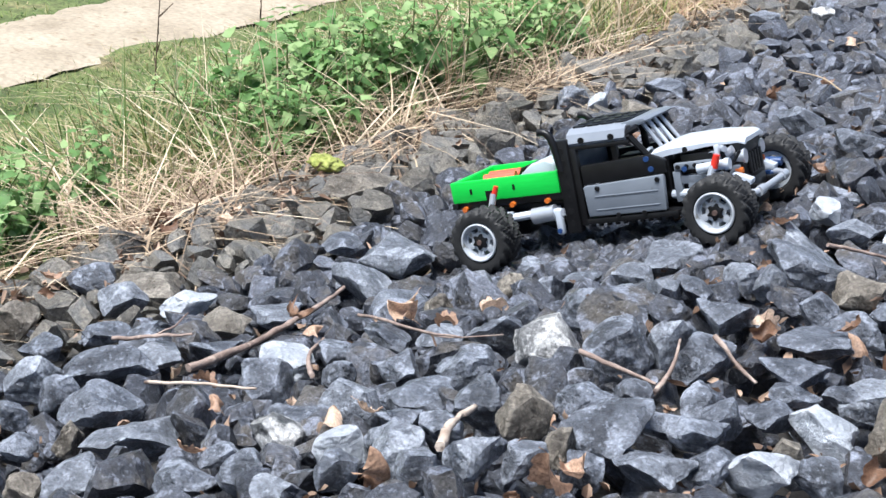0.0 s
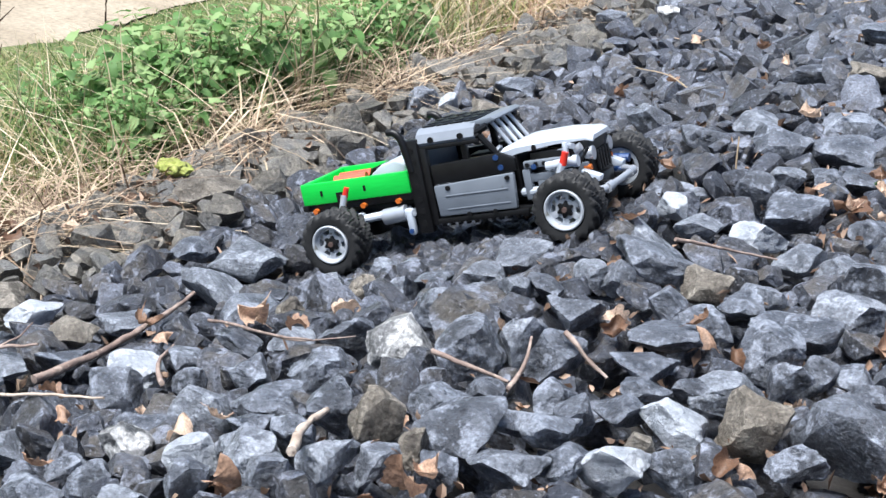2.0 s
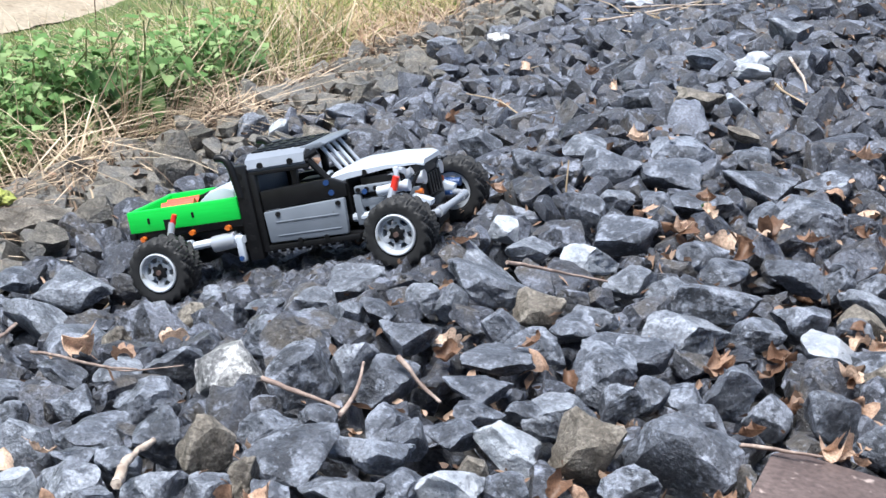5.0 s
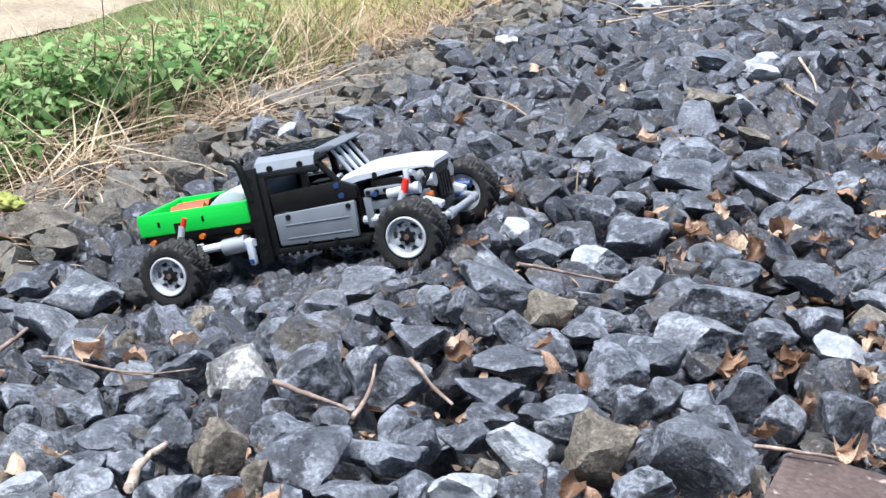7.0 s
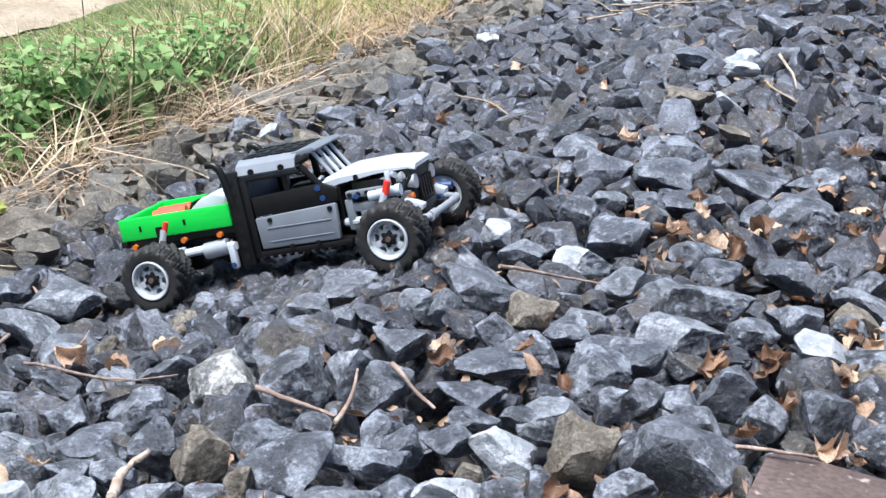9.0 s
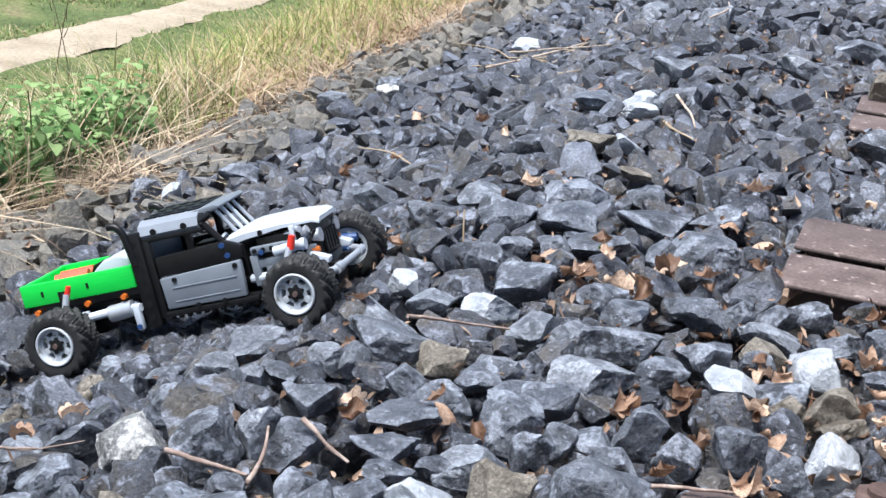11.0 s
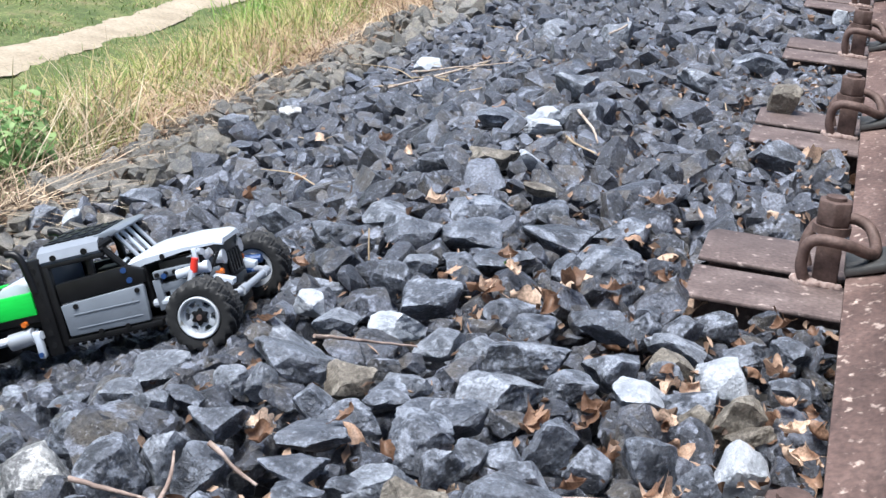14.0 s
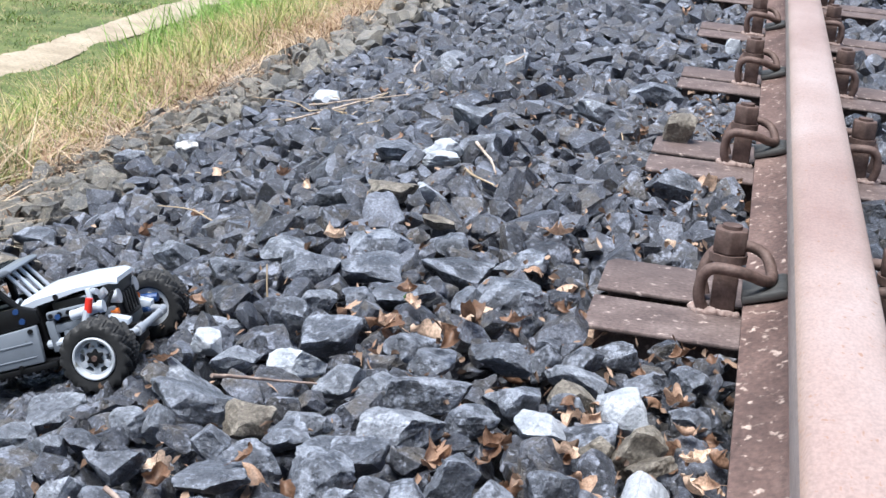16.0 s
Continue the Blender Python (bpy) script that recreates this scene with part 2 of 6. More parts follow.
M_LEAF = material("fallen_leaf_brown", [(0.15, 0.082, 0.05), (0.30, 0.18, 0.118), (0.46, 0.305, 0.215), (0.62, 0.46, 0.345)], scale=60, grain=0.35, grain_scale=250, rough=0.5, vary="object", vary_amount=0.7, transmit=0.25,
                  bump=0.4, bump_scale=90)
M_STRAW = material("pale_straw", [(0.13, 0.085, 0.055), (0.30, 0.215, 0.14), (0.52, 0.41, 0.29)], scale=50, rough=0.65, vary="island", vary_amount=0.7)
M_LITTER = material("leaf_crumbs", [(0.06, 0.035, 0.023), (0.13, 0.078, 0.05), (0.22, 0.14, 0.095), (0.36, 0.25, 0.18)], scale=80, rough=0.75, vary="island", vary_amount=0.75, transmit=0.1)
M_PALE_STEM = material("pale_dead_stem", [(0.34, 0.25, 0.155), (0.52, 0.41, 0.28), (0.64, 0.54, 0.40)], scale=14, rough=0.6, vary="island", vary_amount=0.6, transmit=0.1)
M_MOSS = material("yellow_green_moss", [(0.13, 0.16, 0.03), (0.27, 0.30, 0.07), (0.38, 0.40, 0.14)], scale=120, rough=0.9, bump=1.0, bump_scale=260)
M_GREEN = material("bright_green_plastic", [(0.005, 0.50, 0.045), (0.008, 0.58, 0.06)], scale=200, rough=0.5, bump=0.15, bump_scale=500, stretch=(0.3, 0.3, 3))
M_BLACK = material("black_plastic", [(0.004, 0.004, 0.0045), (0.009, 0.009, 0.010)], scale=80, rough=0.34, fleck=(0.018, 0.018, 0.018), fleck_scale=90, fleck_level=0.7)
M_BLACK.node_tree.nodes["Principled BSDF"].inputs["Specular IOR Level"].default_value = 0.32
M_LGREY = material("light_grey_plastic", [(0.40, 0.445, 0.51), (0.50, 0.545, 0.61)], scale=40, rough=0.35, fleck=(0.24, 0.26, 0.29), fleck_scale=60, fleck_level=0.7)
M_RIM = material("rim_grey_plastic", [(0.36, 0.39, 0.43), (0.45, 0.48, 0.52)], scale=40, rough=0.4, fleck=(0.18, 0.18, 0.17), fleck_scale=160, fleck_level=0.6)
M_DOOR = material("bluish_grey_plastic", [(0.135, 0.155, 0.185), (0.175, 0.198, 0.232)], scale=40, rough=0.38, fleck=(0.11, 0.12, 0.13), fleck_scale=70, fleck_level=0.68)
M_ROOF = material("roof_grey_plastic", [(0.17, 0.19, 0.225), (0.23, 0.255, 0.295)], scale=40, rough=0.35)
M_SILVER = material("silver_plastic", [(0.42, 0.45, 0.5), (0.55, 0.58, 0.63)], scale=60, rough=0.3, metal=0.5)
M_BLUE = material("dark_blue_plastic", [(0.012, 0.04, 0.13), (0.02, 0.06, 0.18)], scale=60, rough=0.35)
M_RED = material("red_plastic", [(0.55, 0.02, 0.012), (0.62, 0.035, 0.02)], scale=60, rough=0.35)
M_ORANGE = material("orange_plastic", [(0.5, 0.11, 0.012), (0.58, 0.15, 0.025)], scale=60, rough=0.3)
M_CORAL = material("coral_red_plastic", [(0.55, 0.07, 0.035), (0.62, 0.11, 0.06)], scale=60, rough=0.4)
M_TYRE = material("black_rubber", [(0.012, 0.0125, 0.0135), (0.026, 0.026, 0.027)], scale=70, rough=0.62, bump=0.15, fleck=(0.045, 0.043, 0.04), fleck_scale=70, fleck_level=0.64)
M_TYRE.node_tree.nodes["Principled BSDF"].inputs["Specular IOR Level"].default_value = 0.35
M_BOX = material("milky_box_plastic", [(0.34, 0.39, 0.44), (0.46, 0.51, 0.56)], scale=30, rough=0.25)


# ---- mesh helpers ----
def part(name, bm, mat, parent=None, label="", smooth=None):
    """Links a bmesh as one mesh object, under a thing or a part if one is given."""
    me = bpy.data.meshes.new(name)
    bm.to_mesh(me)
    bm.free()
    me.materials.append(mat)
    if smooth is not None:
        me.shade_smooth()
        me.set_sharp_from_angle(angle=radians(smooth))
    ob = new(name, me)
    ob.parent = parent
    if label:
        tagged(ob, label)
    return ob


def raw(name, verts, faces, mat, parent=None, smooth=None):
    me = bpy.data.meshes.new(name)
    me.from_pydata(verts, [], faces)
    me.materials.append(mat)
    if smooth is not None:
        me.shade_smooth()
        me.set_sharp_from_angle(angle=radians(smooth))
    ob = new(name, me)
    ob.parent = parent
    return ob


def add_box(bm, lo, hi, bevel=0.0, turn=None):
    tmp = bmesh.new()
    bmesh.ops.create_cube(tmp, size=1.0)
    c, s = [(a + b) / 2 for a, b in zip(lo, hi)], [abs(b - a) for a, b in zip(lo, hi)]
    bmesh.ops.transform(tmp, matrix=Matrix.Translation(c) @ (turn or Matrix()) @ Matrix.Diagonal((*s, 1)), verts=tmp.verts)
    if bevel:
        bmesh.ops.bevel(tmp, geom=tmp.edges[:], offset=bevel, segments=2, affect="EDGES", profile=0.5)
    merge(bm, tmp)
    return bm


def merge(bm, tmp):
    me = bpy.data.meshes.new("tmp")
    tmp.to_mesh(me)
    tmp.free()
    bm.from_mesh(me)
    bpy.data.meshes.remove(me)


def add_cyl(bm, a, b, r, r2=None, seg=16):
    a, b = Vector(a), Vector(b)
    d = b - a
    m = Matrix.Translation((a + b) / 2) @ d.to_track_quat("Z", "Y").to_matrix().to_4x4()
    bmesh.ops.create_cone(bm, cap_ends=True, segments=seg, radius1=r, radius2=r if r2 is None else r2, depth=d.length, matrix=m)
    return bm


def add_tube(bm, pts, r, seg=8, taper=1.0):
    """A round rod along points, with closed ends."""
    pts = [Vector(p) for p in pts]
    rings, n = [], len(pts)
    side = None
    for k, p in enumerate(pts):
        d = (pts[min(k + 1, n - 1)] - pts[max(k - 1, 0)]).normalized()
        side = (side - d * side.dot(d)).normalized() if side and (side - d * side.dot(d)).length > 1e-4 else d.orthogonal().normalized()
        up = d.cross(side)
        rr = (r[k] if isinstance(r, (list, tuple)) else r) * (1 + (taper - 1) * k / max(1, n - 1))
        rings.append([bm.verts.new(p + rr * (math.cos(q) * side + math.sin(q) * up)) for q in (2 * math.pi * j / seg for j in range(seg))])
    for u, v in zip(rings, rings[1:]):
        for j in range(seg):
            bm.faces.new((u[j], u[(j + 1) % seg], v[(j + 1) % seg], v[j]))
    bm.faces.new(rings[0][::-1]), bm.faces.new(rings[-1])
    return bm


def bend(ctrl, steps=8):
    """A smooth line of points through the control points."""
    c = [Vector(p) for p in ctrl]
    c = [2 * c[0] - c[1]] + c + [2 * c[-1] - c[-2]]
    out = []
    for k in range(1, len(c) - 2):
        p0, p1, p2, p3 = c[k - 1:k + 3]
        for s in range(steps):
            t = s / steps
            out.append(0.5 * (2 * p1 + (p2 - p0) * t + (2 * p0 - 5 * p1 + 4 * p2 - p3) * t * t + (3 * p1 - p0 - 3 * p2 + p3) * t ** 3))
    return out + [c[-2]]


def add_prism(bm, poly, lo, hi, axis="y", bevel=0.0):
    """A flat outline drawn out along an axis: y takes (x, z), x takes (y, z), z takes (x, y)."""
    tmp = bmesh.new()
    put = {"y": lambda p, q: (p[0], q, p[1]), "x": lambda p, q: (q, p[0], p[1]), "z": lambda p, q: (p[0], p[1], q)}[axis]
    a, b = [tmp.verts.new(put(p, lo)) for p in poly], [tmp.verts.new(put(p, hi)) for p in poly]
    tmp.faces.new(a), tmp.faces.new(b[::-1])
    for k in range(len(poly)):
        tmp.faces.new((a[k], b[k], b[(k + 1) % len(poly)], a[(k + 1) % len(poly)]))
    bmesh.ops.recalc_face_normals(tmp, faces=tmp.faces[:])
    if bevel:
        bmesh.ops.bevel(tmp, geom=tmp.edges[:], offset=bevel, segments=2, affect="EDGES", profile=0.5)
    merge(bm, tmp)
    return bm


def thing(name, label, category, group="", kind=""):
    return tagged(new(name), label, category, group, kind)


# ---- ground: rail level, ballast shoulder, bank, path, meadow ----
SHOULDER, BREAK, TOE, PATH_IN, PATH_OUT, PATH_Z = -0.53, -0.86, -1.235, -3.13, -3.56, -0.85


def surface(x):
    """Height of the ballast and of the ground beside it."""
    if x > SHOULDER:
        return -0.005
    if x > BREAK:
        return -0.005 + 0.42 * (x - SHOULDER)
    if x > TOE:
        return -0.1436 + 0.18 * (x - BREAK)
    z = -0.2111 - 0.39 * (TOE - x)
    return max(z, PATH_Z)


def ground_sheet():
    xs = [-900, -200, -60, -20, -10, -7, -5, -4.2, -3.8, -3.5, -3.3, -3.1, -2.9, -2.7, -2.5, -2.3, -2.1, -1.9, -1.7, -1.5, -1.38, -1.28, -1.1, -0.9, -0.7, -0.5, -0.3, 0, 0.4, 0.8, 1.2, 2, 4, 10, 40, 200, 900]
    ys = [-900, -200, -60, -20, -8, -4] + [-2 + 0.25 * k for k in range(60)] + [14, 18, 26, 40, 80, 200, 900]
    verts, faces = [], []
    for y in ys:
        for x in xs:
            z = surface(x) if x < TOE else surface(x) - 0.07 * min(1, (x - TOE) / 0.15)
            if TOE > x > PATH_IN and abs(y) < 14:
                z += 0.03 * noise.noise((x * 2, y * 2, 0))
            verts.append((x, y, z - (0.025 if x < -2.0 else 0.0)))
    w = len(xs)
    for j in range(len(ys) - 1):
        for k in range(w - 1):
            faces.append((j * w + k, j * w + k + 1, (j + 1) * w + k + 1, (j + 1) * w + k))
    tagged(raw("ground", verts, faces, M_SOIL, smooth=60), "dark soil of the grassy railway bank", "ground", kind="structure")
    # stony dust under the ballast
    verts, faces, n = [], [], 0
    xs = [-1.25 + 0.09 * k for k in range(35)]
    ys = [-4.5 + 0.25 * k for k in range(74)]
    for y in ys:
        for x in xs:
            verts.append((x, y, surface(x) - 0.045 * min(1, (x + 1.25) / 0.2) - 0.004 + 0.006 * noise.noise((x * 9, y * 9, 3))))
    w = len(xs)
    faces = [(j * w + k, j * w + k + 1, (j + 1) * w + k + 1, (j + 1) * w + k) for j in range(len(ys) - 1) for k in range(w - 1)]
    tagged(raw("track_bed", verts, faces, M_BED, smooth=60), "dark stone dust beneath the ballast", "ground", kind="structure")


def turf():
    """The thick root mat of the short grass at the foot of the bank and in the meadow."""
    xs = [-30, -14, -9] + [-6.6 + 0.12 * k for k in range(39)]
    ys = [-12, -6, -3] + [-2 + 0.15 * k for k in range(80)] + [12, 16, 24, 40]
    verts = []
    for y in ys:
        for x in xs:
            z = surface(x) + (0.03 * noise.noise((x * 2, y * 2, 0)) if x > PATH_IN else 0.0)
            verts.append((x, y, z + 0.006 - 0.05 * (x > -2.0)))
    w = len(xs)
    faces = [(j * w + k, j * w + k + 1, (j + 1) * w + k + 1, (j + 1) * w + k) for j in range(len(ys) - 1) for k in range(w - 1)]
    tagged(raw("meadow", verts, faces, M_TURF, smooth=60), "short green turf of the meadow and verge", "meadow", kind="structure")


def path_edges(y):
    """The path's near and far edge; it narrows in the distance."""
    k = min(1.0, max(0.0, (y - 1.9) / 3.2))
    k = k * k * (3 - 2 * k)
    a = PATH_IN + 0.08 * k + 0.03 * noise.noise((0, y * 1.3, 1)) + 0.022 * noise.noise((0, y * 5, 2)) + 0.022 * noise.noise((0, y * 17, 2))
    b = PATH_OUT + 0.26 * k + 0.03 * noise.noise((0, y * 1.1, 7)) + 0.022 * noise.noise((0, y * 5, 9)) + 0.03 * noise.noise((0, y * 15, 9))
    return a, b


def sand_path():
    verts, faces = [], []
    ys = [-40, -20, -10, -6] + [-3 + 0.04 * k for k in range(450)] + [16, 20, 30, 60, 200]
    for y in ys:
        a, b = path_edges(y)
        for k in range(7):
            x = a + (b - a) * k / 6
            verts.append((x, y, PATH_Z + 0.018 + 0.006 * noise.noise((x * 3, y * 3, 5)) - (0.010 if k in (0, 6) else 0)))
    faces = [(j * 7 + k + 1, j * 7 + k, (j + 1) * 7 + k, (j + 1) * 7 + k + 1) for j in range(len(ys) - 1) for k in range(6)]
    tagged(raw("path", verts, faces, M_PATH, smooth=60), "pale sandy footpath trodden through the meadow", "path", kind="structure")


ground_sheet()
turf()
sand_path()


# ---- ballast ----
rng = np.random.default_rng(7)


def stone_shape(edge, seed):
    """A broken stone: a block cut by random planes, its ridges a little worn and its faces uneven. Corners and triangles of unit half-width."""
    r = np.random.default_rng(seed)
    bm = bmesh.new()
    bmesh.ops.create_cube(bm, size=2.0)
    bmesh.ops.rotate(bm, verts=bm.verts[:], matrix=Euler(r.uniform(-0.5, 0.5, 3)).to_matrix())
    for _ in range(r.integers(9, 15)):
        d = Vector(r.normal(size=3)).normalized()
        cut = bmesh.ops.bisect_plane(bm, geom=bm.verts[:] + bm.edges[:] + bm.faces[:], plane_co=d * r.uniform(0.52, 0.92), plane_no=d, clear_outer=True)
        rim = [g for g in cut["geom_cut"] if isinstance(g, bmesh.types.BMEdge)]
        if len(rim) > 2:
            bmesh.ops.contextual_create(bm, geom=rim)
    bmesh.ops.dissolve_degenerate(bm, dist=0.05, edges=bm.edges[:])
    bmesh.ops.triangulate(bm, faces=bm.faces[:])
    for _ in range(6):
        long = [x for x in bm.edges if x.calc_length() > edge]
        if not long:
            break
        bmesh.ops.subdivide_edges(bm, edges=long, cuts=1)
        bmesh.ops.triangulate(bm, faces=bm.faces[:])
    bmesh.ops.smooth_vert(bm, verts=bm.verts[:], factor=0.42 if edge < 0.45 else 0.2, use_axis_x=True, use_axis_y=True, use_axis_z=True)
    bm.normal_update()
    ofs = Vector(r.uniform(-20, 20, 3))
    lay = Vector(r.normal(size=3)).normalized()
    move = [x.normal * (0.09 * noise.noise(x.co * 1.7 + ofs) + 0.068 * noise.noise(x.co * 3.9 - ofs) + (0.032 if edge < 0.45 else 0.015) * noise.noise(x.co * 8.0 + ofs)
                        - 0.04 * max(0.0, noise.noise(Vector((x.co.dot(lay) * 7, 0.4, 0)) + ofs))) for x in bm.verts]
    v = np.array([(x.co + q)[:] for x, q in zip(bm.verts, move)])
    f = [tuple(x.index for x in fc.verts) for fc in bm.faces]
    bm.free()
    v -= (v.max(0) + v.min(0)) / 2
    return v / (np.abs(v[:, :2]).max()), f


HIGH = [stone_shape(0.36, 100 + k) for k in range(26)]
MID = [stone_shape(0.41, 200 + k) for k in range(26)]
LOW = [stone_shape(0.9, 300 + k) for k in range(24)]
CHIP = [stone_shape(1.1, 500 + k) for k in range(16)]
ROUGH = [stone_shape(9.0, 400 + k) for k in range(16)]
FLAT = 0.72
placed = {}
CELL = 0.06


def near(x, y):
    i, j = int(x // CELL), int(y // CELL)
    for a in (-1, 0, 1):
        for b in (-1, 0, 1):
            yield from placed.get((i + a, j + b), ())


def rest_height(x, y, r):
    z = -9.0
    for (u, v, w, s) in near(x, y):
        q = (r + s) ** 2 * 0.84 - (x - u) ** 2 - (y - v) ** 2
        if q > 0:
            z = max(z, w + FLAT * math.sqrt(q))
    return z


def top_at(x, y):
    """Height of the stones' tops over a place."""
    z = surface(x) - 0.04
    for (u, v, w, s) in near(x, y):
        q = s * s - (x - u) ** 2 - (y - v) ** 2
        if q > 0:
            z = max(z, w + FLAT * math.sqrt(q))
    return z


def put(x, y, z, r):
    placed.setdefault((int(x // CELL), int(y // CELL)), []).append((x, y, z, r))


ballast = tagged(new("ballast"), "dark blue-grey crushed stone ballast on the shoulder of the track", "ballast", kind="stuff")


S = (M_STONE_SLATE, "slate-grey broken stone")
D = (M_STONE_DARK, "dark grey broken stone")
G = (M_STONE_GREY, "light grey broken stone")
W = (M_STONE_PALE, "pale grey-white broken stone")
T = (M_STONE_TAN, "tan-brown broken stone")
V = (M_STONE_VEIN, "dark stone with white crystal veins")
set_count = 0


def set_stone(x, y, a, b, c, turn, kind):
    """A stone that stands out from the rest: half width, depth and height, and the way its long side lies."""
    global set_count
    mat, label = kind
    key = set_count * 7 % 26
    set_count += 1
    z = surface(x) + 0.010 - (0.008 if x > -0.26 else 0.0)
    if -0.88 < x < -0.54 and -0.45 < y < -0.06:
        z -= 0.010 if y < -0.34 else 0.022
    me = bpy.data.meshes.get(f"{mat.name}_{key}")
    if me is None:
        v, f = HIGH[key]
        me = bpy.data.meshes.new(f"{mat.name}_{key}")
        me.from_pydata((v / np.abs(v).max(0)).tolist(), [], f)
        me.materials.append(mat)
        me.shade_smooth()
        me.set_sharp_from_angle(angle=radians(24))
    ob = tagged(new("stone", me), label)
    ob.parent = ballast
    ob.matrix_basis = pose(x, y, z, rng.normal() * 11, rng.normal() * 11, turn + rng.normal() * 14) @ Matrix.Diagonal((a * 1.04, b * 1.04, c * 1.2, 1))
    put(x, y, z - 0.002, (a + b) / 2)


# the toy's tyres stand on these
TYRES = ((-0.816, -0.295), (-0.591, -0.275), (-0.830, -0.133), (-0.605, -0.113))


def clear_of(x, y, r):
    """Free of sleepers, rail and the toy's wheels."""
    if abs(x) < 0.0625 + r * 0.7:
        return False
    ph = (y + 0.012) % 0.745
    if (-0.215 - r * 0.6 < x < 1.2 + r * 0.6) and (ph < 0.256 + r * 0.5 or ph > 0.745 - r * 0.5):
        return False
    return True


def settle(x0, x1, y0, y1, per_m2, layers, rmin, rmax, tries, cap):
    """Stones dropped one by one into the lowest of a few places."""
    out = []
    count = int((x1 - x0) * (y1 - y0) * per_m2 * layers)
    for k in range(count):
        r = rmin + (rmax - rmin) * rng.random() ** 1.6
        best = None
        for _ in range(tries):
            x, y = x0 + (x1 - x0) * rng.random(), y0 + (y1 - y0) * rng.random()
            if x < TOE + 0.05 * noise.noise((0, y * 4, 0)) or not clear_of(x, y, r):
                continue
            z = max(rest_height(x, y, r), surface(x) - 0.045)
            low = z - surface(x) + (0.012 if x > -0.26 else 0.0)
            if best is None or low < best[0]:
                best = (low, x, y, z)
        if best is None or best[0] > cap:
            continue
        low, x, y, z = best
        if -0.88 < x < -0.55 and -0.37 < y < -0.06:
            z = min(z, surface(x) - 0.010 - r * FLAT)
        for tx, ty in TYRES:
            if (x - tx) ** 2 + (y - ty) ** 2 < 0.058 ** 2:
                z = min(z, surface(x) - r * FLAT)
        put(x, y, z, r)
        out.append((x, y, z, r, low))
    return out


under = settle(TOE - 0.03, -0.05, -1.15, 2.4, 620, 1.3, 0.014, 0.028, 4, -0.026)
set_stone(-0.992, -0.306, 0.0209, 0.0178, 0.0116, 20, S)
set_stone(-0.920, -0.311, 0.0410, 0.0300, 0.0148, 20, G)
set_stone(-0.906, -0.394, 0.0312, 0.0265, 0.0133, 20, G)
set_stone(-0.827, -0.430, 0.0323, 0.0275, 0.0120, 20, S)
set_stone(-0.764, -0.414, 0.0234, 0.0199, 0.0211, 20, G)
set_stone(-0.729, -0.412, 0.0158, 0.0135, 0.0198, 20, T)
set_stone(-0.761, -0.484, 0.0129, 0.0110, 0.0146, 20, T)
set_stone(-0.751, -0.319, 0.0234, 0.0199, 0.0133, 20, D)
set_stone(-0.672, -0.394, 0.0169, 0.0144, 0.0072, 20, S)
set_stone(-0.688, -0.419, 0.0179, 0.0152, 0.0143, 20, S)
set_stone(-0.602, -0.523, 0.0195, 0.0166, 0.0162, 20, S)
set_stone(-0.581, -0.496, 0.0164, 0.0139, 0.0105, 20, G)
set_stone(-0.546, -0.502, 0.0140, 0.0119, 0.0175, 20, G)
set_stone(-0.618, -0.399, 0.0213, 0.0181, 0.0121, 20, G)
set_stone(-0.600, -0.367, 0.0252, 0.0214, 0.0131, 20, G)
set_stone(-0.528, -0.490, 0.0151, 0.0128, 0.0078, 20, D)
set_stone(-0.490, -0.526, 0.0208, 0.0177, 0.0153, 20, S)
set_stone(-0.513, -0.437, 0.0134, 0.0114, 0.0085, 20, G)
set_stone(-0.525, -0.621, 0.0244, 0.0208, 0.0194, 20, D)
set_stone(-0.499, -0.589, 0.0179, 0.0152, 0.0183, 20, G)
set_stone(-0.470, -0.594, 0.0216, 0.0184, 0.0142, 20, D)
set_stone(-0.584, -0.616, 0.0261, 0.0222, 0.0210, 20, V)
set_stone(-0.651, -0.572, 0.0245, 0.0208, 0.0152, 20, D)
set_stone(-0.632, -0.649, 0.0260, 0.0221, 0.0161, 20, S)
set_stone(-0.704, -0.569, 0.0196, 0.0167, 0.0071, 20, G)
set_stone(-0.774, -0.600, 0.0208, 0.0177, 0.0096, 20, D)
set_stone(-0.761, -0.559, 0.0224, 0.0190, 0.0095, 20, D)
set_stone(-0.690, -0.646, 0.0164, 0.0139, 0.0121, 20, S)
set_stone(-0.627, -0.719, 0.0264, 0.0225, 0.0095, 20, S)
set_stone(-0.674, -0.724, 0.0230, 0.0196, 0.0147, 20, G)
set_stone(-0.738, -0.656, 0.0166, 0.0141, 0.0122, 20, D)
set_stone(-0.567, -0.737, 0.0172, 0.0146, 0.0166, 20, S)
set_stone(-0.525, -0.754, 0.0193, 0.0164, 0.0177, 20, T)
set_stone(-0.504, -0.705, 0.0200, 0.0170, 0.0109, 20, S)
set_stone(-0.477, -0.736, 0.0316, 0.0268, 0.0114, 20, D)
set_stone(-0.486, -0.769, 0.0120, 0.0102, 0.0122, 20, T)
set_stone(-0.485, -0.675, 0.0139, 0.0118, 0.0088, 20, D)
set_stone(-0.445, -0.653, 0.0167, 0.0142, 0.0107, 20, S)
set_stone(-0.431, -0.696, 0.0232, 0.0198, 0.0111, 20, S)
set_stone(-0.452, -0.702, 0.0125, 0.0107, 0.0076, 20, S)
set_stone(-0.420, -0.669, 0.0128, 0.0108, 0.0110, 20, S)
set_stone(-0.558, -0.794, 0.0146, 0.0124, 0.0159, 20, S)
set_stone(-0.611, -0.765, 0.0162, 0.0138, 0.0081, 20, S)
